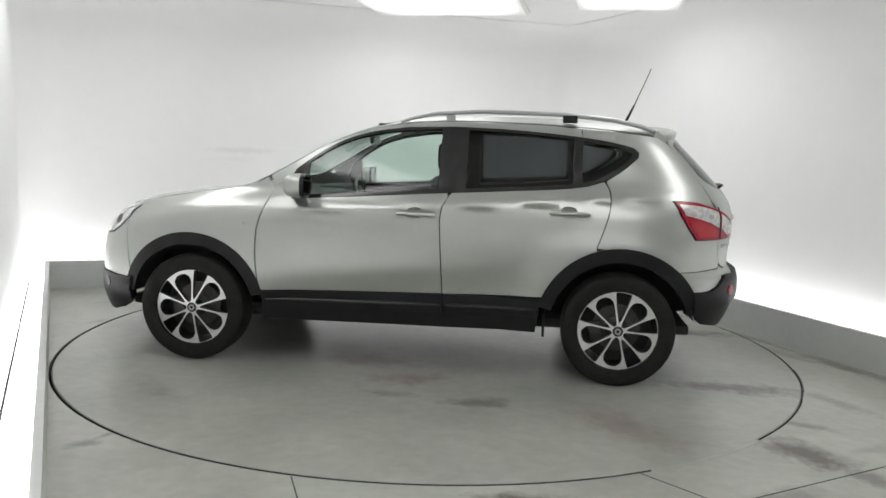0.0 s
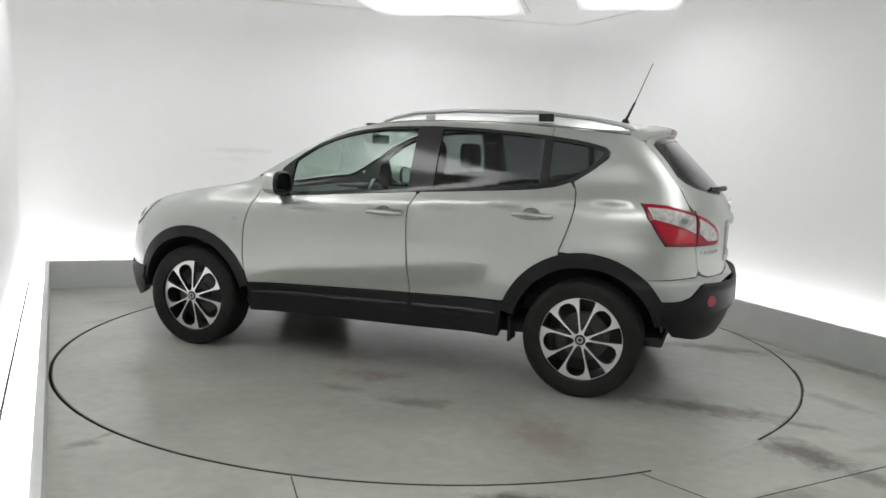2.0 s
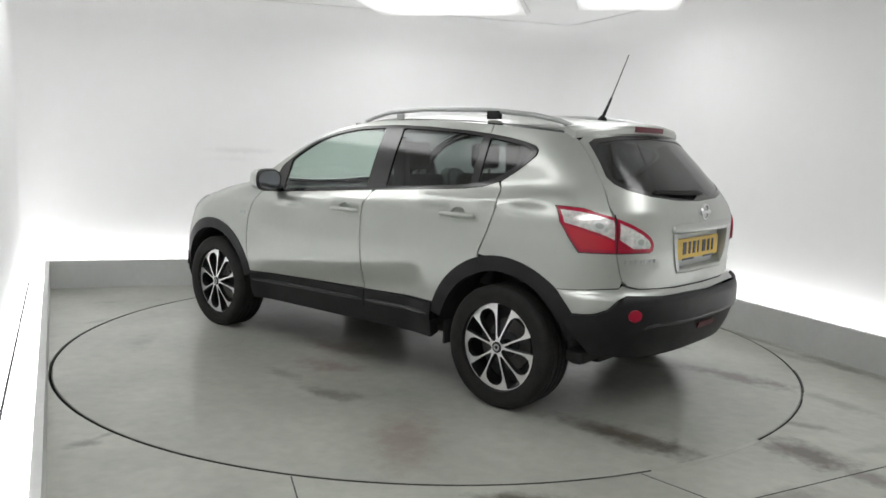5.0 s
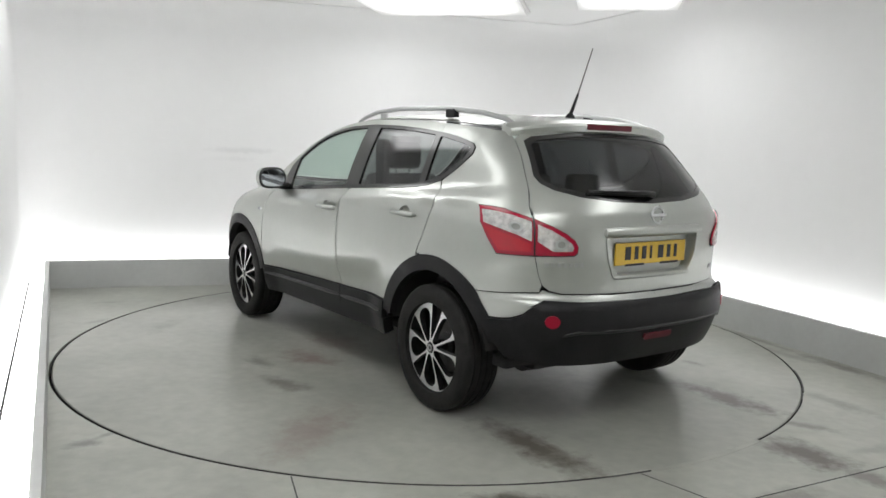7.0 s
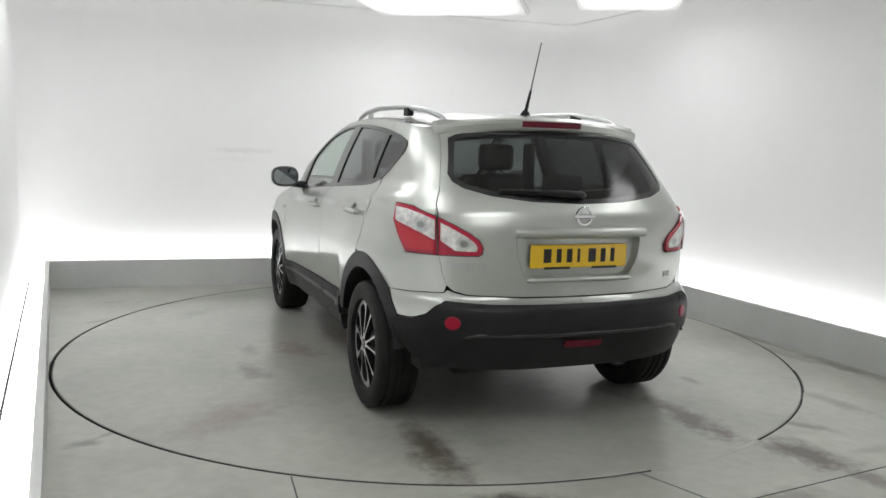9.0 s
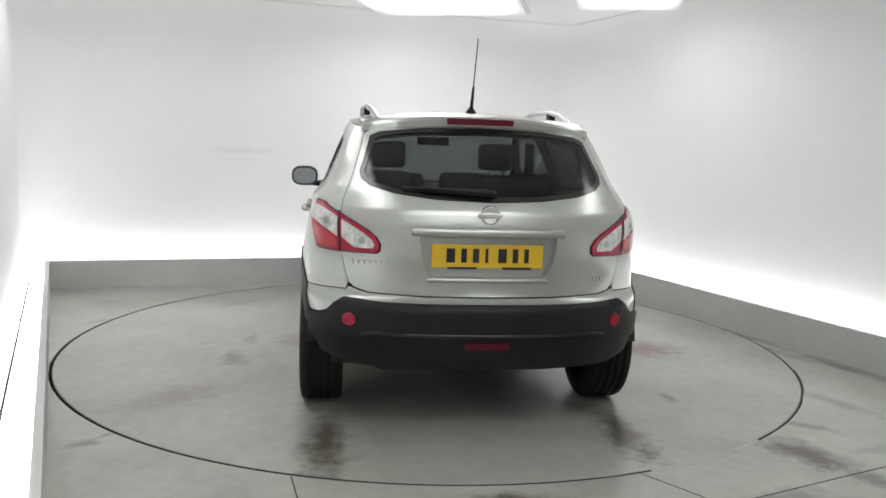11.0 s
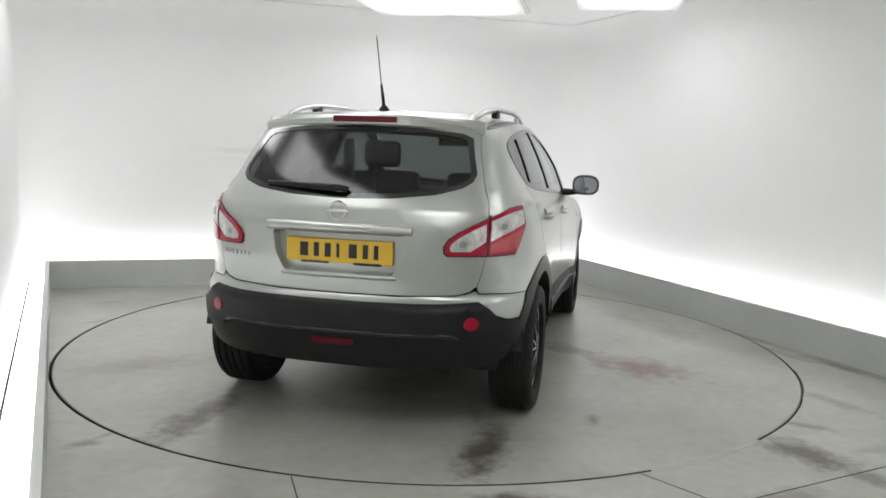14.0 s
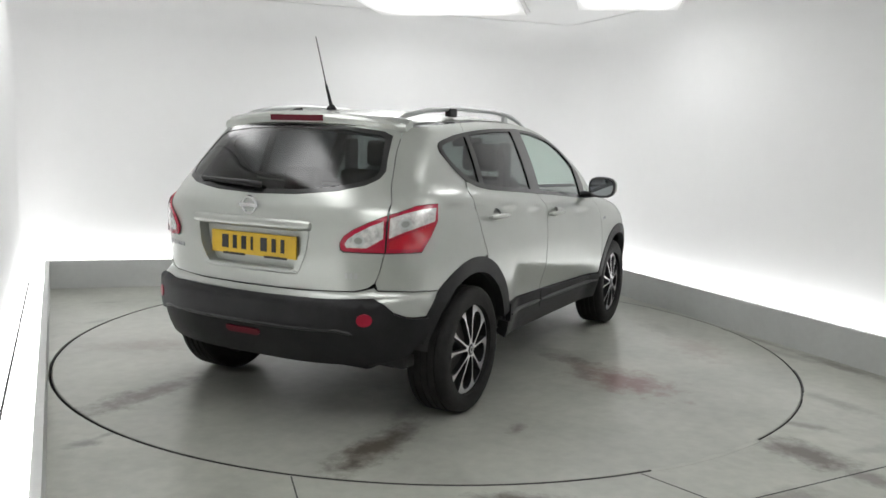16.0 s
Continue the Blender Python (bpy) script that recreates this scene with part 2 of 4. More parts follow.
def plan(off):
    """The four corners (front left, back left, back right, front right) of the booth's outline, off metres outside the ledge line."""
    front = Vector((0, -1))
    l, b, r = (N_LEFT, D_LEFT + off), (N_BACK, D_BACK + off), (N_RIGHT, D_RIGHT + off)
    return [meet(*l, front, -FRONT_Y), meet(*l, *b), meet(*b, *r), meet(*r, front, -FRONT_Y)]


def arc_plan(off, radius, n=10):
    """Like plan, with the two back corners rounded."""
    c = plan(off)
    out = [c[0]]
    for k in (1, 2):
        a, q, b = c[k - 1], c[k], c[k + 1]
        u, v = (a - q).normalized(), (b - q).normalized()
        half = math.acos(max(-1, min(1, u.dot(v)))) / 2
        t = radius / math.tan(half)
        centre = q + (u + v).normalized() * radius / math.sin(half)
        p0, p1 = q + u * t - centre, q + v * t - centre
        a0 = math.atan2(p0.y, p0.x)
        da = (math.atan2(p1.y, p1.x) - a0 + math.pi) % (2 * math.pi) - math.pi
        out += [centre + Vector((math.cos(a0 + da * i / n), math.sin(a0 + da * i / n))) * radius for i in range(n + 1)]
    return out + [c[3]]


def build_booth():
    # floor with a round opening for the turntable
    outer = plan(TROUGH + 0.3)
    n = 128
    bm = bmesh.new()
    off = Vector((-0.0037, -0.0053))  # the opening is a little off the turntable's centre
    ring = [bm.verts.new((2.450 * math.cos(2 * math.pi * i / n) + off.x, 2.450 * math.sin(2 * math.pi * i / n) + off.y, 0)) for i in range(n)]
    deep = [bm.verts.new((v.co.x, v.co.y, -0.06)) for v in ring]
    far = []
    for v in ring:
        d = Vector((v.co.x, v.co.y)).normalized()
        best = 1e9
        for a, b in zip(outer, outer[1:] + outer[:1]):
            e = b - a
            nn = Vector((e.y, -e.x))
            k = nn.dot(d)
            if abs(k) > 1e-6 and nn.dot(a) / k > 0:
                best = min(best, nn.dot(a) / k)
        far.append(bm.verts.new((d.x * best, d.y * best, 0)))
    for i in range(n):
        j = (i + 1) % n
        bm.faces.new((ring[i], ring[j], far[j], far[i]))
        bm.faces.new((ring[j], ring[i], deep[i], deep[j]))
    floor = part("floor", bm, M_FLOOR)
    tagged(floor, "smooth grey painted concrete floor with worn brown stains", "floor", kind="structure")
    pit = part("turntable_pit", lathe([(0, -0.06), (2.47, -0.06), (2.47, -0.09), (0, -0.09)], 96, "z"), M_GAP)
    tagged(pit, "dark pit under the turntable's edge", "floor", kind="structure")

    # a floor hatch plate beside the turntable, shown by its joints
    def joint(a, b, w=0.006, name="floor_joint"):
        a, b = Vector(a), Vector(b)
        s = (b - a).normalized()
        s = Vector((-s.y, s.x)) * w / 2
        ob = part(name, prism([a - s, b - s, b + s, a + s], -0.004, 0.0015), M_LINE)
        tagged(ob, "thin dark joint between floor plates", "floor joint", kind="structure")
    joint((-0.565, -2.40), (-0.40, -2.95))
    joint((0.94, -2.275), (1.16, -2.52))
    joint((2.30, -2.02), (1.10, -2.62))
    joint((1.10, -2.62), (0.60, -2.90))
    arc_in = [(2.441 * math.cos(radians(a)), 2.441 * math.sin(radians(a))) for a in range(-24, -10, 2)]
    arc_out = [(2.452 * math.cos(radians(a)), 2.452 * math.sin(radians(a))) for a in range(-12, -25, -2)]
    tagged(part("floor_joint", prism(arc_in + arc_out, -0.004, 0.0015), M_LINE), "dark worn joint beside the turntable", "floor joint", kind="structure")

    cover = [((2.434 + .03 * k) * math.cos(radians(a)), (2.434 + .03 * k) * math.sin(radians(a))) for k, rng in ((0, range(-66, -47, 2)), (1, range(-48, -67, -2))) for a in rng]
    tagged(part("gap_cover", prism(cover, -0.003, 0.001), M_FLOOR), "grey floor plate lapping the turntable's edge", "floor plate", kind="structure")
    # ledge boards round three sides
    inner, back = plan(0.0), plan(0.035)
    cut = 0.62
    fl = inner[1].lerp(inner[0], cut), back[1].lerp(back[0], cut)
    boards = [("ledge_left", [fl[0], inner[1], back[1], fl[1]]),
              ("ledge_back", [inner[1], inner[2], back[2], back[1]]),
              ("ledge_right", [inner[2], inner[3], back[3], back[2]])]
    for name, pts in boards:
        ob = part(name, prism([(q.x, q.y) for q in pts], 0, LEDGE_H), M_LEDGE)
        tagged(ob, "low grey painted ledge board hiding strip lights", "ledge", kind="structure")
    # glowing strips behind the boards
    a0, a1 = plan(0.06), plan(TROUGH - 0.02)
    sides = [("left", [a0[1].lerp(a0[0], cut), a0[1], a1[1], a1[1].lerp(a1[0], cut)]),
             ("back", [a0[1], a0[2], a1[2], a1[1]]),
             ("right", [a0[2], a0[3], a1[3], a1[2]])]
    for name, pts in sides:
        c = sum(pts, Vector((0, 0))) / 4
        ob = part("strip_light_" + name, prism([tuple(c + (q - c) * 0.995) for q in pts], 0.02, 0.16), M_GLOW)
        tagged(ob, "white glowing strip light behind the grey ledge", "strip light", kind="structure")
    a, q = Vector((-3.45, 1.22)), Vector((-1.70, -2.58))
    s = (q - a).normalized()
    s = Vector((-s.y, s.x)) * 0.007
    tagged(part("strip_joint", prism([a - s, q - s, q + s, a + s], 0.158, 0.162), M_LINE), "thin dark joint along the strip light", "light joint", kind="structure")
    # walls with rounded back corners and a cove under the ceiling
    cove = 0.30
    rows = [(0, 0.0), (WALL_H - cove, 0.0)] + [(WALL_H - cove + cove * math.sin(a), cove * (1 - math.cos(a))) for a in [radians(10 * k) for k in range(1, 10)]]
    rings = [[(q.x, q.y, z) for q in arc_plan(TROUGH - d, 0.45 - d)] for z, d in rows]
    rings += [[(q.x, q.y, z) for q in arc_plan(TROUGH + 0.12, 0.57)] for z in (WALL_H, 0)]
    k = len(rings[0])
    verts = [v for r in rings for v in r]
    faces = [(r * k + i, r * k + i + 1, (r + 1) * k + i + 1, (r + 1) * k + i) for r in range(len(rings) - 1) for i in range(k - 1)]
    ob = link("wall_booth", mesh_of("wall_booth", verts, faces, M_WALL))
    tagged(ob, "plain white wall with rounded corners, lit from below", "wall", kind="structure")
    f0, f1 = plan(TROUGH)[0], plan(TROUGH)[3]
    ob = part("wall_front", box(f0.x - 0.2, f1.x + 0.2, FRONT_Y - 0.12, FRONT_Y, 0, WALL_H), M_WALL)
    tagged(ob, "plain white wall closing the booth", "wall", kind="structure")
    ob = part("ceiling", prism([(q.x, q.y) for q in plan(TROUGH + 0.15)], WALL_H, WALL_H + 0.1), M_CEIL)
    tagged(ob, "plain white booth ceiling", "ceiling", kind="structure")


def ceiling_or_fill_light(x, y, length, width, deg):
    root = new("ceiling_or_fill_light")
    root.matrix_world = pose(x, y, WALL_H, 0, 0, deg)
    tagged(root, "white ceiling light with a frosted diffuser, or added unseen fill", "ceiling light", "ceiling lights")
    part("frame", box(-length / 2 - .03, length / 2 + .03, -width / 2 - .03, width / 2 + .03, -0.03, -0.001, 0.005), M_CEIL, root)
    part("diffuser", box(-length / 2, length / 2, -width / 2, width / 2, -0.045, -0.0305, 0.004), M_PANEL, root, "frosted glowing diffuser")
    return root


build_booth()
TURN = 17.4
# The last two, before and above the camera, are added unseen fill lights.
for x, y, long, wide, deg in ((-.10, 1.18, 1.4, 2.2, -12), (1.42, .57, .85, 2.2, -12), (-2.12, .10, 2.3, .75, -65), (-1.24, -1.92, 2.1, .60, -65), (2.35, -1.75, .7, 1.7, TURN), (.45, -3.75, 2.2, 1.3, TURN), (.8, -5.6, 2.2, 1.3, TURN)):
    ceiling_or_fill_light(x, y, long, wide, deg)


def build_turntable():
    disc = part("turntable", lathe([(0, 0.0), (0.8, 0.0), (1.6, 0.0), (2.432, 0.0), (2.440, -0.008), (2.440, -0.05), (0, -0.05)], 160, "z"), M_DISC)
    # added dark strip on the rim, standing in for shade inside the gap
    part("gap_shade_strip", lathe([(2.4412, 0.0004), (2.4425, 0.0004), (2.443, -0.002), (2.443, -0.05), (2.441, -0.05), (2.4405, -0.002)], 160, "z"), M_GAP, disc, "added dark strip for the shade in the gap")
    return tagged(disc, "round grey painted turntable with brown tyre stains", "turntable")


turntable = build_turntable()


# ---- the car: x forward, y to its left, origin on the ground midway between the axles ----
AXLE_F, AXLE_R, HUB_Z = 1.315, -1.315, 0.335
base_width = smooth_curve([.15, .25, .32, .42, .52, .65, .78, .9, .98, 1.03, 1.065, 1.10, 1.2, 1.3, 1.4, 1.5, 1.62],
                          [.80, .84, .862, .876, .882, .888, .888, .880, .868, .852, .830, .808, .770, .728, .680, .624, .545])
taper_low = smooth_curve([-2.1, -1.7, -1.4, -1.0, -.5, 0, .9, 1.5, 2.2], [.955, .968, .975, .982, .987, .99, 1.0, .995, .96])
rear_x = smooth_curve([.20, .30, .36, .45, .55, .655, .675, .70, .76, .9, 1.0, 1.08, 1.13, 1.2, 1.3, 1.4, 1.5, 1.58],
                      [-1.93, -1.99, -2.03, -2.07, -2.095, -2.09, -2.06, -2.035, -2.035, -2.045, -2.045, -2.03, -2.0, -1.945, -1.85, -1.75, -1.645, -1.55])
rear_len = smooth_curve([.2, .9, 1.1, 1.25, 1.5, 1.6], [.72, .75, .72, .55, .42, .40])
front_x = smooth_curve([.18, .28, .4, .55, .66, .76, .84, .90, .96, 1.1], [2.145, 2.195, 2.22, 2.22, 2.205, 2.172, 2.122, 2.06, 1.95, 1.5])
edge_z = smooth_curve([2.26, 2.18, 2.08, 1.95, 1.85, 1.7, 1.5, 1.3, 1.1, .95, .8, .65, .545, .42, .301, .15, 0, -.3, -.8, -1.1, -1.4, -1.6, -1.75],
                      [.62, .75, .855, .922, .950, .985, 1.025, 1.058, 1.088, 1.122, 1.200, 1.288, 1.352, 1.412, 1.458, 1.498, 1.522, 1.540, 1.532, 1.515, 1.490, 1.465, 1.44])
mid_z = smooth_curve([2.26, 2.2, 2.1, 1.95, 1.8, 1.6, 1.35, 1.16, 1.12, .9, .6, .35, .1, -.15, -.5, -.9, -1.37, -1.55, -1.75],
                     [.64, .79, .885, .955, .992, 1.025, 1.055, 1.078, 1.09, 1.205, 1.37, 1.485, 1.553, 1.582, 1.592, 1.588, 1.567, 1.548, 1.50])


def sstep(a, b, x):
    t = np.clip((x - a) / (b - a), 0, 1)
    return t * t * (3 - 2 * t)


def side_width(x, z):
    """Half width of the car at x and z, before the rounding of nose and tail."""
    rise = (0.63 - x) * 0.075 - 0.045
    zz = z - rise * sstep(.85, 1.05, z)
    w = base_width(zz) * taper_low(x)
    for axle in (AXLE_F, AXLE_R):
        w = w + .016 * sstep(.72, .46, np.hypot(x - axle, z - HUB_Z)) * sstep(.2, .4, z)
    crease = .53 + (.75 - x) * .125
    w = w - .030 * sstep(.03, -.15, z - crease) * sstep(.92, .68, x) * sstep(-.86, -.60, x)
    w = w + .009 * sstep(.982, 1.002, zz) * sstep(1.075, 1.015, zz) * sstep(.95, .5, x) * sstep(-1.78, -1.45, x)
    return w * (1 - .060 * sstep(.84, 1.10, zz) * sstep(-.6, -1.6, x))


def half_width(x, z):
    """Half width at x and z with nose and tail rounded in plan."""
    w = side_width(x, z)
    t = np.clip((x - rear_x(z)) / rear_len(z), 0, 1)
    w = w * np.maximum(1 - (1 - t) ** 3, 0) ** (1 / 3)
    t = np.clip((front_x(z) - x) / 0.85, 0, 1)
    return w * np.maximum(1 - (1 - t) ** 2.3, 0) ** (1 / 2.3)


def solve_x(fn, lo, hi):
    for _ in range(48):
        mid = (lo + hi) / 2
        up = fn(mid)
        lo, hi = np.where(up, lo, mid), np.where(up, mid, hi)
    return (lo + hi) / 2


def skin(u, z, chart):
    """Point of the body skin. u: the way round from the tail's (chart 'r') or nose's ('f') middle, signed: plus is the car's left."""
    a = np.abs(u)
    if chart == "r":
        x0 = rear_x(z)
        x = solve_x(lambda x: half_width(x, z) + x - x0 > a, x0, np.full_like(z, 1.4))
    else:
        x0 = front_x(z)
        x = solve_x(lambda x: half_width(x, z) + x0 - x < a, np.full_like(z, -.6), x0)
    y = np.where(a < 1e-6, 0, half_width(x, z))
    return np.stack([x, np.sign(u) * y, z], -1)


def skin_normal(u, z, chart):
    e = 2e-3
    du = skin(u + e, z, chart) - skin(u - e, z, chart)
    dz = skin(u, z + e, chart) - skin(u, z - e, chart)
    n = np.cross(du, dz)
    n /= np.linalg.norm(n, axis=-1, keepdims=True) + 1e-12
    out = skin(u, z, chart) - np.array([0.0, 0, .8])
    flip = np.sign(np.sum(n * out * np.array([.4, 1, .2]), -1, keepdims=True))
    return n * np.where(flip == 0, 1, flip)


def lid(x, v):
    """Point of the top skin (bonnet, windscreen, roof); v from -1 at the right edge to 1 at the left."""
    ze, zc = edge_z(x), np.maximum(mid_z(x), edge_z(x) + .004)
    ye = half_width(x, ze)
    return np.stack([x, ye * v, ze + (zc - ze) * (1 - np.abs(v) ** 2.6)], -1)


def lid_normal(x, v):
    e = 4e-3
    n = np.cross(lid(x + e, v) - lid(x - e, v), lid(x, v + e) - lid(x, v - e))
    n /= np.linalg.norm(n, axis=-1, keepdims=True) + 1e-12
    return n * np.where(n[..., 2:] < 0, -1, 1)


def dense(pts, step=0.025):
    out = []
    for (a, b), (c, d) in zip(pts, pts[1:] + pts[:1]):
        k = max(1, int(math.hypot(c - a, d - b) / step))
        out += [(a + (c - a) * i / k, b + (d - b) * i / k) for i in range(k)]
    return out


def dense_open(h, step=.025):
    out = []
    for (a, b), (c, d) in zip(h, h[1:]):
        k = max(1, int(math.hypot(c - a, d - b) / step))
        out += [(a + (c - a) * i / k, b + (d - b) * i / k) for i in range(k)]
    return out + [h[-1]]


def rounded(pts, r=0.02, n=4):
    """Round a polygon's corners."""
    out = []
    m = len(pts)
    for i in range(m):
        a, q, b = Vector(pts[i - 1]), Vector(pts[i]), Vector(pts[(i + 1) % m])
        ra = min(r, (a - q).length * .45, (b - q).length * .45)
        p0, p1 = q + (a - q).normalized() * ra, q + (b - q).normalized() * ra
        for k in range(n + 1):
            t = k / n
            w = p0 * (1 - t) ** 2 + q * 2 * t * (1 - t) + p1 * t * t
            out.append((w.x, w.y))
    return out


def inside(poly, x, y):
    px, py = np.array(poly).T
    qx, qy = np.roll(px, -1), np.roll(py, -1)
    x, y = x[:, None], y[:, None]
    cross = ((py > y) != (qy > y)) & (x < (qx - px) * (y - py) / (qy - py + 1e-15) + px)
    return cross.sum(1) % 2 == 1


def fill(outline, holes=(), step=0.03):
    """Triangles that fill a flat outline less its holes: points (n, 2), triples, and the rims as index loops."""
    from mathutils.geometry import delaunay_2d_cdt
    pts, edges, loops = [], [], []
    for loop in (outline, *holes):
        b = len(pts)
        pts += loop
        loops.append(list(range(b, b + len(loop))))
        edges += [(b + i, b + (i + 1) % len(loop)) for i in range(len(loop))]
    arr = np.array(pts)
    lo, hi = arr.min(0), arr.max(0)
    gx, gy = np.meshgrid(np.arange(lo[0] + step / 2, hi[0], step), np.arange(lo[1] + step / 2, hi[1], step))
    gx, gy = gx.ravel(), gy.ravel()
    keep = inside(outline, gx, gy)
    for h in holes:
        keep &= ~inside(h, gx, gy)
    g = np.stack([gx[keep], gy[keep]], -1)
    if len(g):
        d = np.full(len(g), 9.0)
        for q in arr:
            d = np.minimum(d, np.hypot(*(g - q).T))
        g = g[d > step * .55]
    vs = [Vector(q) for q in pts] + [Vector(q) for q in g]
    rv, _, rf, ov, _, _ = delaunay_2d_cdt(vs, edges, [], 0, 1e-7, True)
    xy = np.array([tuple(v) for v in rv])
    back = {}
    for new_i, olds in enumerate(ov):
        for o in olds:
            back[o] = new_i
    tri = np.array([f for f in rf if len(f) == 3])
    c = xy[tri].mean(1)
    ok = inside(outline, c[:, 0], c[:, 1])
    for h in holes:
        ok &= ~inside(h, c[:, 0], c[:, 1])
    return xy, tri[ok], [[back[i] for i in lp] for lp in loops]


def shell(name, xy, tri, loops, place, normal, mat, parent, lift=0.0, depth=0.012, label="", edge_mat=None):
    """A panel of the car's skin: outer face lifted off the skin, rims turned in by depth."""
    P, N = place(xy[:, 0], xy[:, 1]), normal(xy[:, 0], xy[:, 1])
    P = P + N * lift
    face_n = np.cross(P[tri[:, 1]] - P[tri[:, 0]], P[tri[:, 2]] - P[tri[:, 0]])
    wrong = np.sum(face_n * N[tri[:, 0]], -1) < 0
    tri = np.where(wrong[:, None], tri[:, ::-1], tri)
    verts, normals, faces, idx = list(P), list(N), [tuple(t) for t in tri], [0] * len(tri)
    for lp in loops:
        for i, j in zip(lp, lp[1:] + lp[:1]):
            if i == j:
                continue
            a, b = P[i], P[j]
            fn = np.cross(b - a, -N[i])
            fn /= np.linalg.norm(fn) + 1e-12
            k = len(verts)
            verts += [a, b, b - N[j] * depth, a - N[i] * depth]
            normals += [fn] * 4
            faces.append((k, k + 1, k + 2, k + 3))
            idx.append(1)
    me = mesh_of(name, verts, faces, [mat, edge_mat or mat], idx, True, normals)
    return link(name, me, parent, label)


def X(x, z):
    return ("x", x, z)


def Y(y, z):
    return ("y", y, z)


def to_skin(pts, chart, step=0.025):
    """Change a polygon of X(x, z) and Y(y, z) corners into the way-round chart, densely."""
    flat = []
    for k, a, z in pts:
        z_ = np.array(z, float)
        x0 = rear_x(z_) if chart == "r" else front_x(z_)
        if k == "x":
            x = np.array(a, float)
            y = half_width(x, z_)
        else:
            y = np.array(abs(a), float)
            if chart == "r":
                x = solve_x(lambda q: half_width(q, z_) > y, x0, x0 + rear_len(z_))
            else:
                x = solve_x(lambda q: half_width(q, z_) < y, x0 - .85, x0)
        u = y + (x - x0 if chart == "r" else x0 - x)
        flat.append((float(u) * (-1 if k == "y" and a < 0 else 1), z))
    return flat


def side_poly(pts, chart, step=0.025):
    """The same for a side polygon given as plain (x, z), with straight edges kept straight from the side."""
    return to_skin([X(*q) for q in dense(pts, step)], chart)


def panel(name, pts, chart, mat, parent, lift=0.0, depth=0.012, holes=(), label="", step=0.03, sign=1, edge_mat=None):
    xy, tri, loops = fill(pts, holes, step)
    xy = xy * np.array([sign, 1.0])
    return shell(name, xy, tri, loops, lambda a, b: skin(a, b, chart), lambda a, b: skin_normal(a, b, chart), mat, parent, lift, depth, label, edge_mat)


def arc(cx, cz, r, a0, a1, n=28):
    return [(cx + r * math.cos(radians(a0 + (a1 - a0) * i / n)), cz + r * math.sin(radians(a0 + (a1 - a0) * i / n))) for i in range(n + 1)]


def top_line(x0, x1, drop=0.0, n=24):
    return [(x0 + (x1 - x0) * i / n, float(edge_z(x0 + (x1 - x0) * i / n)) - drop) for i in range(n + 1)]


win_top = smooth_curve([.70, .55, .394, .25, .152, 0, -.288, -.6, -1.042, -1.288, -1.37],
                       [1.20, 1.315, 1.405, 1.452, 1.472, 1.492, 1.503, 1.495, 1.462, 1.425, 1.40])
win_base = smooth_curve([.70, .626, -.261, -.7, -1.0, -1.1, -1.214, -1.33, -1.385], [1.045, 1.05, 1.115, 1.145, 1.168, 1.183, 1.222, 1.30, 1.355])


def band(x0, x1, lo, hi, n=14):
    """Outline between two height curves from x0 to x1."""
    xs = [x0 + (x1 - x0) * i / n for i in range(n + 1)]
    return [(q, float(lo(q))) for q in xs] + [(q, float(hi(q))) for q in reversed(xs)]


def inset_band(x0, x1, d, n=14):
    return band(x0, x1, lambda q: win_base(q) + d, lambda q: win_top(q) - d, n)


def handle_bowl(hx, hz):
    """Outline of the finger recess behind a door handle."""
    return side_poly(rounded([(hx - .062, hz - .026), (hx + .062, hz - .026), (hx + .046, hz + .030), (hx, hz + .044), (hx - .046, hz + .030)], .03), "r", .02)


def bowl(name, pts, parent, sign, deep=.026):
    """A dish sunk into the skin inside an outline."""
    xy, tri, loops = fill(pts, (), .012)
    c = np.array(pts).mean(0)
    span = np.abs(np.array(pts) - c).max(0)
    sink = lambda a, b: deep * np.clip(1 - ((np.abs(a) - c[0]) / span[0]) ** 2 - ((b - c[1]) / span[1]) ** 2, 0, 1) ** .6
    put = lambda a, b: skin(a, b, "r") - skin_normal(a, b, "r") * sink(a, b)[..., None]

    def nrm(a, b):
        e = 2e-3
        n = np.cross(put(a + e, b) - put(a - e, b), put(a, b + e) - put(a, b - e))
        n /= np.linalg.norm(n, axis=-1, keepdims=True) + 1e-12
        return n * np.sign(np.sum(n * skin_normal(a, b, "r"), -1, keepdims=True) + 1e-9)
    return shell(name, xy * np.array([sign, 1.0]), tri, loops, put, nrm, M_PAINT, parent, 0, .002)


HANDLES = ((-.085, .980), (-.995, 1.018))


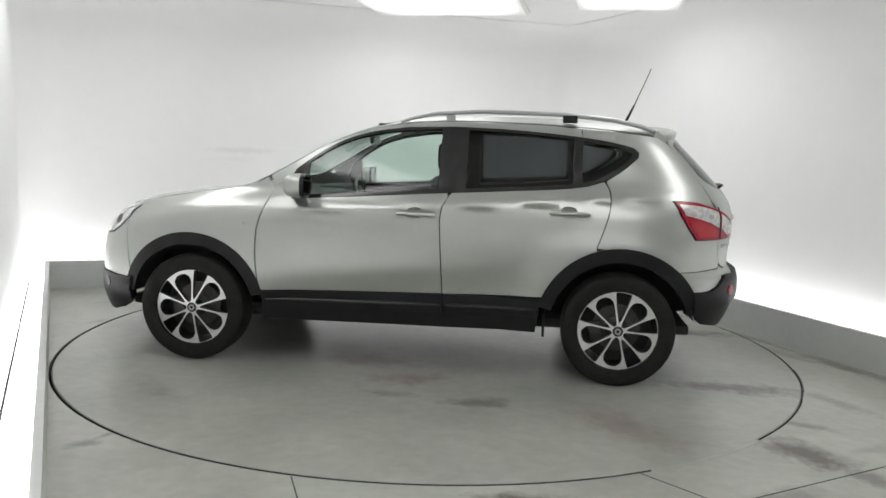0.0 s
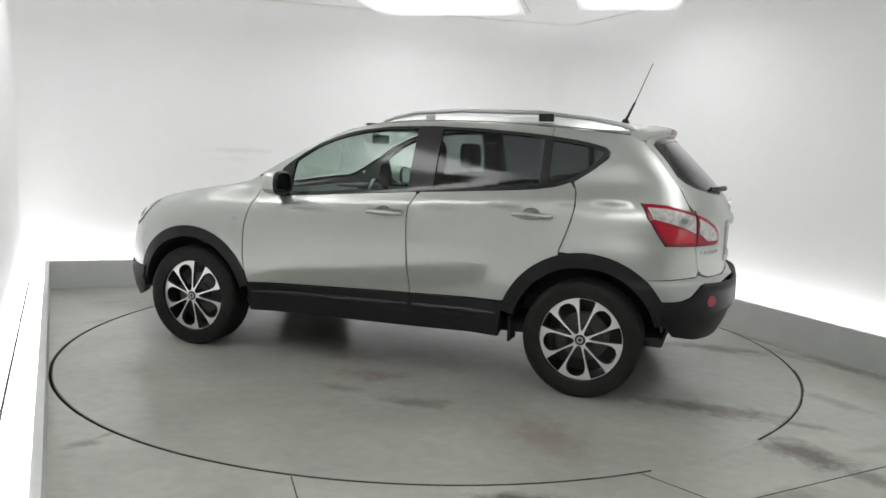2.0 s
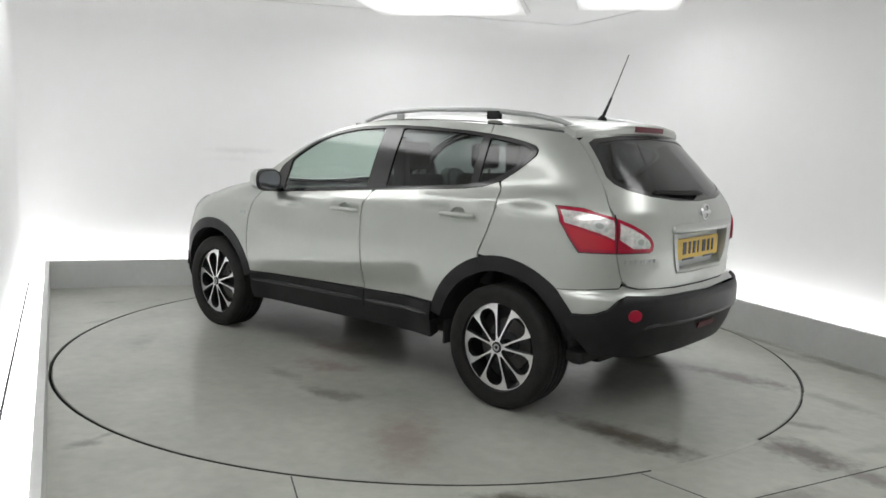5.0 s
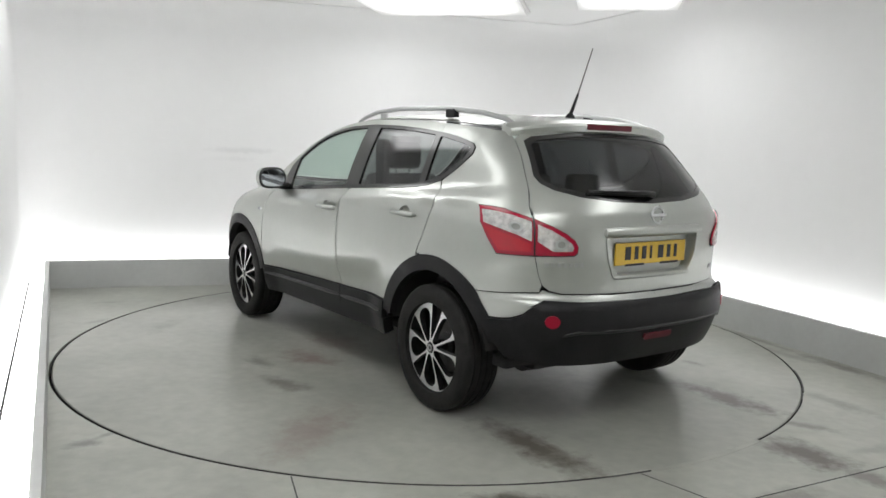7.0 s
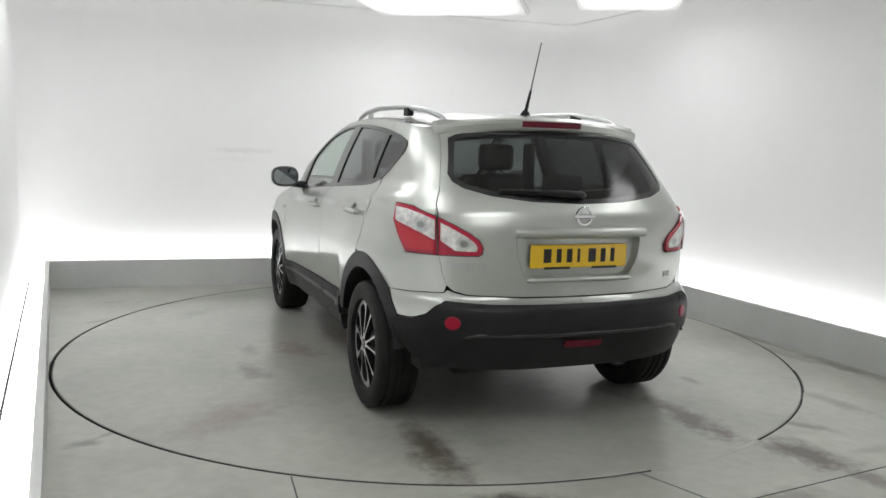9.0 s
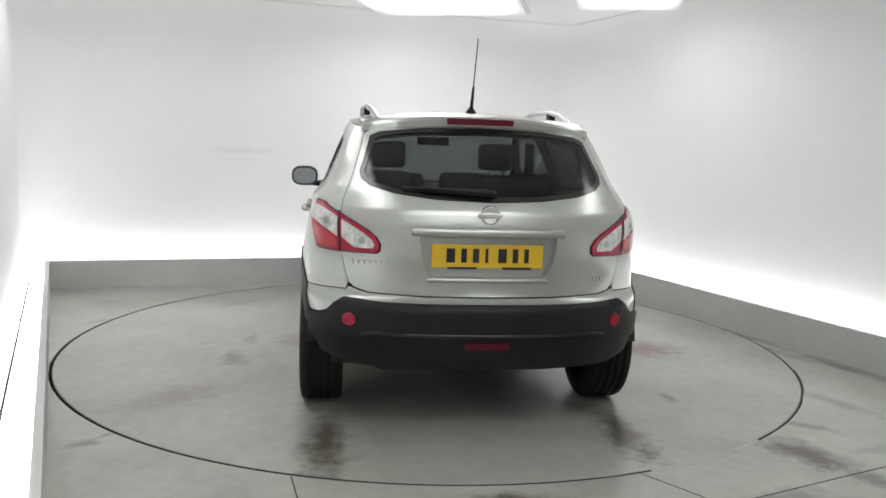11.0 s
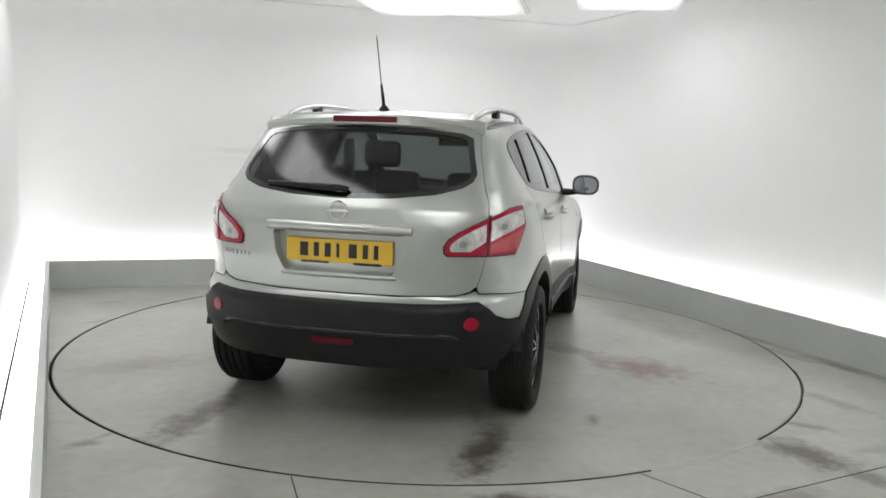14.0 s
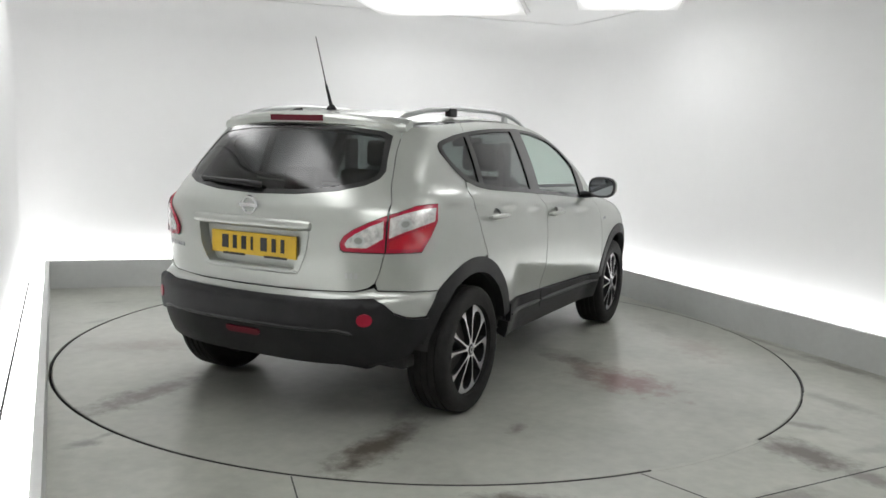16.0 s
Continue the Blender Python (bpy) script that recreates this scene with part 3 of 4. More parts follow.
def build_side(car, sign):
    """One flank of the car: wing, doors, quarter, glass, cladding, handles."""
    s = {"sign": sign}
    gap = 0.0035
    seam_f = smooth_curve([1.12, 1.06, .963, .802, .6, .47], [.80, .825, .862, .897, .890, .868])
    seam_m = smooth_curve([1.14, 1.11, .977, .8, .6, .42, .36], [-.29, -.284, -.232, -.243, -.255, -.262, -.262])
    seam_r = smooth_curve([1.26, 1.217, 1.14, 1.075, .95, .822], [-1.19, -1.205, -1.235, -1.238, -1.21, -1.165])
    sill = lambda q: .470 + (.868 - q) * .027

    # front wing
    wing = [(seam_f(z) + gap, z) for z in (.475, .55, .65, .75, .85, .95, 1.02, 1.06, 1.09)]
    wing += top_line(.86, 1.80, .003)
    wing += [(1.789, .80), (1.759, .66), (1.742, .575)] + arc(AXLE_F, HUB_Z, .462, 29, 163)
    panel("front_wing", side_poly(wing, "f"), "f", M_PAINT, car, **s)
    # doors
    d1 = [(float(seam_f(z)) - gap, z) for z in (.475, .55, .65, .75, .85, .95, 1.03)]
    d1 += [(.775, 1.10), (.70, 1.055)] + [(q, float(win_base(q)) - .008) for q in (.62, .45, .25, .05, -.15, -.27)]
    d1 += [(float(seam_m(z)) + gap, z) for z in (1.09, 1.02, .95, .85, .75, .65, .55, float(sill(-.26)) + .003)]
    door = panel("front_door", side_poly(d1, "r"), "r", M_PAINT, car, holes=[handle_bowl(*HANDLES[0])], **s)
    d2 = [(float(seam_m(z)) - gap, z) for z in (.502, .55, .65, .75, .85, .95, 1.02, 1.095)]
    d2 += [(q, float(win_base(q)) - .008) for q in (-.30, -.5, -.7, -.9, -1.0, -1.1, -1.195)]
    d2 += [(float(seam_r(z)) + gap, z) for z in (1.17, 1.12, 1.05, .95, .88, .83)]
    d2 += arc(AXLE_R, HUB_Z, .480, 72, 22.5, 16)
    door2 = panel("rear_door", side_poly(d2, "r"), "r", M_PAINT, car, holes=[handle_bowl(*HANDLES[1])], **s)
    # rear quarter, roof side and lower corner
    quarter = [(float(seam_r(z)) - gap, z) for z in (.825, .9, 1.0, 1.08, 1.15, 1.21)]
    quarter += [(q, float(win_base(q)) - .006) for q in (-1.25, -1.33)] + [(-1.394, 1.352), (-1.398, 1.385), (-1.372, 1.41)]
    quarter += [(q, float(win_top(q)) + .006) for q in (-1.3, -1.2, -1.06)] + top_line(-1.06, -1.53, .002, 12)
    pts = to_skin([X(*q) for q in dense_open(quarter)], "r")
    pts += to_skin([Y(.5745, 1.44), Y(.5945, 1.36), Y(.6195, 1.28), Y(.6445, 1.20), Y(.6775, 1.12), Y(.6815, 1.02), Y(.6795, .95), Y(.6775, .88), Y(.6625, .80), Y(.6455, .745), Y(.655, .712)], "r")
    pts += to_skin([X(*q) for q in dense_open([(-1.775, .702)] + arc(AXLE_R, HUB_Z, .480, 131, 109, 8))], "r")
    panel("rear_quarter", pts, "r", M_PAINT, car, **s)
    low = to_skin([X(*q) for q in dense_open([(-1.738, .584), *arc(AXLE_R, HUB_Z, .480, 150, 131.5, 6), (-1.775, .698)])], "r")
    low += to_skin([Y(.655, .706), Y(.640, .722), Y(.60, .708), Y(.56, .700), Y(.3, .692), Y(0.0008, .690), Y(0.0008, .665), Y(.5, .667), Y(.655, .673), Y(.70, .655), Y(.735, .612), Y(.775, .590)], "r")
    low += to_skin([X(-1.80, .585)], "r")
    panel("bumper_corner", low, "r", M_PAINT, car, depth=.008, **s)
    base = [(.69, 1.045), (.92, 1.03), (.92, 1.10), (.80, 1.165), (.72, 1.16)]
    panel("pillar_base", side_poly(base, "f"), "f", M_PAINT, car, lift=-.006, depth=.004, **s)
    # roof side over the doors
    cant = [(.80, 1.12), (.72, 1.145)] + [(q, float(win_top(q)) + .006) for q in (.68, .6, .5, .394, .3, .152, 0, -.288, -.6, -.85, -1.055)] + top_line(-1.055, .84, .002, 40)
    panel("roof_side", side_poly(cant, "r"), "r", M_PAINT, car, **s)
    # window surround with three openings
    whole = [(q, float(win_base(q)) - .006) for q in (.69, .5, .3, 0, -.3, -.6, -.9, -1.05, -1.12, -1.18, -1.22, -1.28, -1.33)]
    whole += [(-1.385, 1.352), (-1.390, 1.385), (-1.365, 1.408)]
    whole += [(q, float(win_top(q)) + .004) for q in (-1.3, -1.2, -1.05, -.9, -.6, -.3, 0, .152, .25, .35, .45, .55, .62, .68)] + [(.715, 1.14)]
    g1 = rounded(inset_band(-.212, .60, .015), .012)
    g2 = rounded(inset_band(-1.015, -.375, .015), .012)
    g3 = rounded([(-1.065, 1.195), (-1.15, 1.215), (-1.22, 1.25), (-1.30, 1.305), (-1.355, 1.36), (-1.36, 1.385), (-1.30, 1.405), (-1.2, 1.422), (-1.065, 1.442)], .012)
    holes = [side_poly(g, "r", .03) for g in (g1, g2, g3)]
    panel("window_surround", side_poly(whole, "r"), "r", M_TRIM, car, lift=.003, depth=.02, holes=holes, label="gloss black window surround", **s)
    for nm, g, m in (("front_window", holes[0], M_CLEARGLASS), ("rear_window", holes[1], M_DARKGLASS), ("quarter_window", holes[2], M_DARKGLASS)):
        w = panel(nm, g, "r", m, car, lift=-.004, depth=.003, label="tinted side glass" if m == M_DARKGLASS else "clear side glass", **s)
        w.visible_shadow = False
    # cladding
    for nm, cx, r0, r1, a0, a1, ch in (("front_arch_trim", AXLE_F, .405, .478, 12, 166, "f"), ("rear_arch_trim", AXLE_R,   .412, .493, 15, 165, "r")):
        ring = arc(cx, HUB_Z, r1, a0, a1, 40) + arc(cx, HUB_Z, r0, a1, a0, 40)
        panel(nm, side_poly(ring, ch, .04), ch, M_CLAD, car, lift=.006, depth=.05, label="black plastic wheel arch trim", **s)
    c1 = [(.846, .372)] + [(.858, .468), (-.258, float(sill(-.258)))] + [(-.258, .388)]
    panel("door_cladding", side_poly(c1, "r"), "r", M_CLAD, car, lift=.014, depth=.03, label="black plastic door cladding", **s)
    c2 = [(-.266, .388), (-.266, float(sill(-.266)))] + [(-.852, .506), (-.842, .42), (-.842, .402)]
    panel("door_cladding", side_poly(c2, "r"), "r", M_CLAD, car, lift=.014, depth=.03, label="black plastic door cladding", **s)
    c3 = [(.86, .285), (.866, .368), (-.26, .384), (-.838, .398), (-.828, .30), (-.3, .292)]
    panel("sill", side_poly(c3, "r"), "r", M_CLAD, car, lift=.004, depth=.06, label="black plastic side sill", **s)
    for x0, x1 in ((.83, -.245), (-.28, -.82)):
        xs = [x0 + (x1 - x0) * i / 8 for i in range(9)]
        zs = [.418 + (.83 - x) * .014 for x in xs]
        run = [(x, sign * (float(half_width(np.array(x), np.array(z))) + .016), z) for x, z in zip(xs, zs)]
        part("cladding_strip", tube(run, [.006] + [.013] * 7 + [.006], 10, .8), M_LEDGEBLACK, car, "satin black raised strip on the cladding", True)
    # added dark sheet under the skin, standing in for shade behind the gaps
    inner = [(.84, .30)] + arc(AXLE_F, HUB_Z, .475, 178, 30, 20) + [(1.78, .75), (1.78, .88), (1.5, .96), (.95, 1.02), (.65, 1.035), (0, 1.085), (-.7, 1.13), (-1.1, 1.17), (-1.3, 1.27), (-1.45, 1.38), (-1.55, 1.30), (-1.62, 1.1), (-1.62, .72)]
    inner += arc(AXLE_R, HUB_Z, .50, 125, 5, 20) + [(-.80, .30)]
    panel("gap_shade_skin", side_poly(inner, "r", .05), "r", M_UNDER, car, lift=-.035, depth=.002, label="added dark sheet for the shade in the panel gaps", step=.08, **s)
    lining = to_skin([X(-1.425, 1.08), X(-1.425, 1.43), X(-1.50, 1.455), Y(.560, 1.43), Y(.60, 1.28), Y(.63, 1.2), Y(.655, 1.08)], "r")
    panel("pillar_lining", dense(lining, .04), "r", M_SEAT, car, lift=-.03, depth=.002, step=.06, label="dark pillar lining", **s)
    # wheel wells
    for cx in (AXLE_F, AXLE_R):
        bm = bmesh.new()
        rings = []
        for y in (.50, .845):
            rings.append([bm.verts.new((cx + .44 * math.cos(radians(a)), sign * y, HUB_Z + .44 * math.sin(radians(a)))) for a in range(10, 171, 8)])
        for i in range(20):
            bm.faces.new((rings[0][i], rings[0][i + 1], rings[1][i + 1], rings[1][i]))
        c = bm.verts.new((cx, sign * .50, HUB_Z))
        for i in range(20):
            bm.faces.new((c, rings[0][i], rings[0][i + 1]))
        part("wheel_well", bm, M_UNDER, car, smooth=True)
    # handles
    for (hx, hz), dr in zip(HANDLES, (door, door2)):
        y = float(half_width(np.array(hx), np.array(hz)))
        pts = [(hx + a, sign * (y + b), hz + c) for a, b, c in ((.105, .004, -.002), (.098, .026, 0), (.05, .036, .002), (-.03, .037, .002), (-.09, .034, 0), (-.115, .022, 0), (-.118, .004, -.002))]
        part("handle", tube(pts, [.010, .012, .0135, .0145, .015, .014, .010], 10, .95), M_PAINT, dr, smooth=True, label="silver pull handle")
        bowl("handle_recess", handle_bowl(hx, hz), dr, sign)
    # side repeater lamp
    rep = rounded([(.93, .868), (.985, .872), (.98, .892), (.935, .888)], .008)
    panel("side_repeater", side_poly(rep, "f", .01), "f", M_HEAD, car, lift=.006, depth=.008, step=.015, label="small clear side repeater", **s)


def build_mirror(car, sign):
    out_y = .952 if sign > 0 else .968
    bm = bmesh.new()
    bmesh.ops.create_uvsphere(bm, u_segments=28, v_segments=18, radius=1)
    for v in bm.verts:
        x, y, z = v.co
        f = lambda q, e: math.copysign(abs(q) ** e, q)
        x = max(x, -.44)
        v.co = (.605 + .085 * f(x, .8), sign * (out_y + .097 * f(y, .7)), 1.128 + .072 * f(z, .75))
    m = part("mirror", bm, M_PAINT, car, "silver door mirror with a black base", True)
    bm = bmesh.new()
    n = 36
    out, ins, back = [], [], []
    for i in range(n):
        a = 2 * math.pi * i / n
        f = lambda q, e: math.copysign(abs(q) ** e, q)
        cy, cz = f(math.cos(a), .7), f(math.sin(a), .75)
        out.append(bm.verts.new((.574, sign * (out_y + .0985 * cy), 1.128 + .075 * cz)))
        ins.append(bm.verts.new((.552, sign * (out_y + .092 * cy), 1.128 + .066 * cz)))
        back.append(bm.verts.new((.558, sign * (out_y + .084 * cy), 1.128 + .059 * cz)))
    for i in range(n):
        j = (i + 1) % n
        bm.faces.new((out[i], out[j], ins[j], ins[i]))
        bm.faces.new((ins[i], ins[j], back[j], back[i]))
    part("mirror_rim", bm, M_CLAD, m, smooth=True)
    bm = bmesh.new()
    bm.faces.new([bm.verts.new((.5575, sign * (out_y + .086 * math.copysign(abs(math.cos(2 * math.pi * i / n)) ** .7, math.cos(2 * math.pi * i / n))),
                                1.128 + .059 * math.copysign(abs(math.sin(2 * math.pi * i / n)) ** .75, math.sin(2 * math.pi * i / n)))) for i in range(n)])
    part("mirror_glass", bm, M_MIRROR, m)
    part("mirror_foot", tube([(.66, sign * .80, 1.065), (.64, sign * .85, 1.068), (.63, sign * .92, 1.075)], [.04, .034, .03], 12, .7), M_CLAD, m, smooth=True)


def build_lid(car):
    def piece(name, pts, mat, lift, label="", depth=.012):
        xy, tri, loops = fill(dense(pts, .03), (), .04)
        return shell(name, xy, tri, loops, lid, lid_normal, mat, car, lift, depth, label)
    cowl = lambda v: 1.10 - .18 * abs(v) ** 2.2
    head = lambda v: .36 - .12 * abs(v) ** 2
    vs = [-.93 + 1.86 * i / 20 for i in range(21)]
    full = [-1 + 2 * i / 24 for i in range(25)]
    piece("windscreen", [(cowl(v), v) for v in vs] + [(head(v), v) for v in reversed(vs)], M_CLEARGLASS, .002, "clear windscreen", .004).visible_shadow = False
    piece("roof", [(head(v) - .006, v) for v in vs] + [(-1.56, .93), (-1.575, .5), (-1.575, -.5), (-1.56, -.93)], M_PAINT, 0, "silver roof panel")
    for sg in (1, -1):
        xs = [1.0 - 2.56 * i / 50 for i in range(51)]
        a = [(x, sg * .938) for x in xs]
        b = [(x, sg * 1.0) for x in reversed(xs)]
        piece("roof_gutter", a + b, M_TRIM, -.004, "", .006)
    piece("bonnet", [(cowl(v * .98) + .05, v) for v in [q * .985 for q in full]] + [(2.12 - .30 * abs(v) ** 2.5, v * .985) for v in reversed(full)], M_PAINT, 0, "silver bonnet")
    piece("cowl_panel", [(cowl(v) + .045, v) for v in vs] + [(cowl(v) + .004, v) for v in reversed(vs)], M_CLAD, -.004, "black plastic cowl")
    for sg in (1, -1):
        rail = [(.07, .545, 0), (-.02, .545, .018), (-.16, .545, .036), (-.45, .55, .048), (-.95, .54, .05), (-1.25, .525, .038), (-1.42, .512, .02), (-1.53, .50, 0)]
        pts = []
        for x, y, h in rail:
            ye = float(half_width(np.array(x), edge_z(np.array(x))))
            pts.append((x, sg * y, float(lid(np.array(x), np.array(min(.97, y / ye)))[2]) + h + .006))
        r = part("roof_rail", tube(pts, [.010, .013, .015, .016, .016, .016, .016, .012], 12, .9), M_SATIN, car, "satin aluminium roof rail", True)
        x = -.985
        z = float(lid(np.array(x), np.array(.9))[2])
        part("rail_foot", box(x - .045, x + .045, sg * .54 - .017, sg * .54 + .017, z + .012, z + .060, .008), M_CLAD, r, "black rail support")
        x = -.25
        part("rail_foot", box(x - .03, x + .03, sg * .547 - .010, sg * .547 + .010, float(lid(np.array(x), np.array(.9))[2]) - .02, float(lid(np.array(x), np.array(.9))[2]) + .03, .006), M_SATIN, r)


def build_rear(car):
    P = lambda pts: to_skin(pts, "r")

    def mirrored(half):
        """A whole outline from its left half, given from top middle to bottom middle."""
        a = dense_open(half)
        return P([Y(y, z) for y, z in a] + [Y(-y, z) for y, z in reversed(a)])

    gate_out = mirrored([(.003, 1.505), (.30, 1.498), (.52, 1.475), (.572, 1.44), (.592, 1.36), (.617, 1.28), (.642, 1.20), (.675, 1.12), (.679, 1.02), (.677, .95), (.675, .88), (.660, .80), (.642, .745), (.615, .722), (.56, .707), (.3, .699), (.003, .697)])
    glass_half = [(.003, 1.482), (.30, 1.474), (.50, 1.452), (.545, 1.43), (.575, 1.33), (.598, 1.26), (.590, 1.225), (.55, 1.195), (.44, 1.165), (.25, 1.143), (.003, 1.134)]
    rear_glass = mirrored(glass_half)
    fi = P([Y(y, z) for y, z in dense(rounded([(-.325, .985), (.325, .985), (.310, .87), (.268, .785), (-.268, .785), (-.310, .87)], .03), .025)])
    gate = panel("tailgate", gate_out, "r", M_PAINT, car, depth=.050, holes=[rear_glass, fi], label="silver tailgate with dark glass")
    g = panel("rear_glass", rear_glass, "r", M_REARGLASS, gate, lift=-.002, depth=.004, label="dark tinted rear glass")
    g.visible_shadow = False
    band_in = mirrored([(.003, 1.462), (.30, 1.454), (.49, 1.432), (.525, 1.41), (.552, 1.33), (.574, 1.26), (.566, 1.235), (.53, 1.212), (.42, 1.186), (.25, 1.165), (.003, 1.157)])
    panel("glass_border", rear_glass, "r", M_TRIM, gate, lift=.001, depth=.002, holes=[band_in], label="black glass border")
    def on(y, z, lift):
        x = float(skin(np.array([y + 1e-5]), np.array([z]), "r")[0, 0]) if abs(y) < 1e-3 else float(solve_x(lambda q: half_width(q, np.array(z)) > abs(y), rear_x(np.array(z)), rear_x(np.array(z)) + .4))
        return (x - lift, y, z)
    # brightwork over the plate, and the raised frame round it
    part("plate_garnish", tube([on(y, .999, -.006) for y in (-.362, -.355, -.3, -.2, -.1, -.002, .1, .2, .3, .355, .362)], [.012, .022] + [.026] * 7 + [.022, .012], 14), M_PAINT, gate, "silver garnish bar", True)
    part("plate_lip", tube([on(y, .776, .002) for y in (-.285, -.27, -.2, -.1, -.002, .1, .2, .27, .285)], [.006, .011] + [.012] * 5 + [.011, .006], 10), M_PAINT, gate, smooth=True)
    fo = P([Y(y, z) for y, z in dense(rounded([(-.355, .984), (.355, .984), (.335, .87), (.285, .765), (-.285, .765), (-.335, .87)], .03), .025)])
    panel("plate_recess", fi, "r", M_PAINT, gate, lift=-.049, depth=.002, step=.02, label="silver number plate recess")
    panel("plate_frame", fo, "r", M_PAINT, gate, lift=.006, depth=.008, holes=[fi], step=.02)
    xr = float(rear_x(np.array(.885))) + .040
    plate = part("number_plate", box(xr - .008, xr, -.265, .265, .830, .942, .004), M_YELLOW, gate, "yellow rear number plate")
    x0 = -.195
    for i, w in enumerate((.040, .026, .030, .014, None, .040, .026, .022)):
        if w is None:
            x0 += .018
            continue
        part("plate_bar", box(xr - .0105, xr - .0075, -x0 - w, -x0, .856, .922), M_INK, plate)
        x0 += w + .029
    for y0, y1 in ((.05, .19), (-.21, -.07)):
        part("plate_bracket", box(xr - .010, xr - .004, y0, y1, .824, .836, .003), M_INK, plate)
    # round badge: ring and bar
    zb, xb = 1.079, float(rear_x(np.array(1.079))) - .008
    badge = part("badge", lathe([(.036, -.004), (.044, -.004), (.047, .004), (.033, .004), (.036, -.004)], 32, "x"), M_CHROME, gate, "round chrome badge", True)
    badge.location = (xb, 0, zb)
    part("badge_bar", box(-.008, .0, -.057, .057, -.009, .009, .003), M_CHROME, badge)
    # raised letters that cannot be read, as bars
    for i in range(7):
        a = .64 - .026 * i
        b = P([Y(a, .836), Y(a - .017, .836), Y(a - .017, .856), Y(a, .856)])
        panel("letter_bar", b, "r", M_SATIN, gate, lift=.005, depth=.006, step=.03)
    for i in range(3):
        a = -.52 - .020 * i
        b = P([Y(a, .765), Y(a - .013, .765), Y(a - .013, .792), Y(a, .792)])
        panel("letter_bar", b, "r", M_SATIN, gate, lift=.005, depth=.006, step=.03)
    # wiper
    w = part("wiper", tube([on(-.025, 1.176, .012), on(.0, 1.181, .036), on(.07, 1.186, .040), on(.18, 1.190, .036), on(.29, 1.193, .03), on(.375, 1.196, .022)], [.016, .018, .015, .011, .009, .005], 10, .9), M_CLAD, gate, "black rear wiper", True)
    part("wiper_blade", tube([on(.04, 1.176, .014), on(.22, 1.184, .012), on(.40, 1.191, .012)], .011, 8), M_CLAD, w)
    # spoiler over the glass
    bm = bmesh.new()
    rows = []
    for i in range(41):
        y = -.585 + 1.17 * i / 40
        f = abs(y) / .585
        drop, pull = .040 * f ** 2.4, .12 * f ** 3
        sec = [(-1.50, float(mid_z(-1.50)) - .002 - drop * .9), (-1.58 + pull * .5, 1.554 - drop), (-1.640 + pull, 1.546 - drop * 1.1), (-1.674 + pull, 1.535 - drop * 1.1),
               (-1.682 + pull, 1.520 - drop * 1.1), (-1.674 + pull, 1.491 - drop), (-1.62 + pull, 1.487 - drop), (-1.52 + pull * .4, 1.49 - drop)]
        rows.append([bm.verts.new((x, y, z)) for x, z in sec])
    for a, b in zip(rows, rows[1:]):
        for k in range(8):
            bm.faces.new((a[k], a[(k + 1) % 8], b[(k + 1) % 8], b[k]))
    bm.faces.new(rows[0])
    bm.faces.new(rows[-1])
    sp = part("spoiler", bm, M_PAINT, gate, "silver roof spoiler", True)
    bm = bmesh.new()
    rows = []
    for i in range(13):
        y = -.168 + .336 * i / 12
        dx = .12 * (abs(y) / .585) ** 3
        rows.append([bm.verts.new((x + dx, y, z)) for x, z in ((-1.640, 1.529), (-1.6835, 1.527), (-1.6815, 1.497), (-1.640, 1.495))])
    for a, b in zip(rows, rows[1:]):
        for k in range(4):
            bm.faces.new((a[k], a[(k + 1) % 4], b[(k + 1) % 4], b[k]))
    bm.faces.new(rows[0])
    bm.faces.new(rows[-1])
    part("brake_lamp", bm, M_SMOKED, sp, "dark red high-level brake lamp", True)
    # tail lamps
    for sg in (1, -1):
        house = P([X(-1.600, 1.105), X(-1.66, 1.104), X(-1.74, 1.098), Y(.735, 1.085), Y(.68, 1.060), Y(.62, 1.030), Y(.56, .997), Y(.520, .966), Y(.502, .935), Y(.505, .905), Y(.52, .894), Y(.60, .892), Y(.69, .890), X(-1.738, .890), X(-1.692, .955), X(-1.642, 1.03)])
        lamp = panel("tail_lamp", dense(house, .02), "r", M_REDDARK, car, lift=.012, depth=.02, sign=sg, step=.02, label="red and clear tail lamp")
        cu, cz = sum(q[0] for q in house) / len(house), sum(q[1] for q in house) / len(house)
        seat_edge = [(cu + (q[0] - cu) * 1.026, cz + (q[1] - cz) * 1.065) for q in house]
        # slightly larger dark panel, standing in for the shaded gap round the lamp
        panel("lamp_gap_shade", dense(seat_edge, .02), "r", M_GAP, lamp, lift=.003, depth=.006, sign=sg, step=.03, label="dark panel for the shaded gap round the lamp")
        white = P([X(-1.628, 1.088), X(-1.72, 1.083), Y(.735, 1.069), Y(.690, 1.047), Y(.690, .958), Y(.735, .986), X(-1.75, 1.010), X(-1.664, 1.030)])
        panel("reversing_lens", dense(white, .02), "r", M_CLEAR, lamp, lift=.0155, depth=.004, sign=sg, step=.02, label="clear lens")
        white2 = P([Y(.670, 1.036), Y(.62, 1.011), Y(.567, .979), Y(.534, .951), Y(.523, .930), Y(.529, .913), Y(.61, .912), Y(.670, .958)])
        panel("indicator_lens", dense(white2, .02), "r", M_CLEAR, lamp, lift=.0155, depth=.004, sign=sg, step=.02, label="clear lens")
        seam = P([Y(.677, 1.072), Y(.682, 1.075), Y(.681, .892), Y(.676, .892)])
        panel("lamp_seam", dense(seam, .02), "r", M_TRIM, lamp, lift=.0165, depth=.004, sign=sg, step=.02)
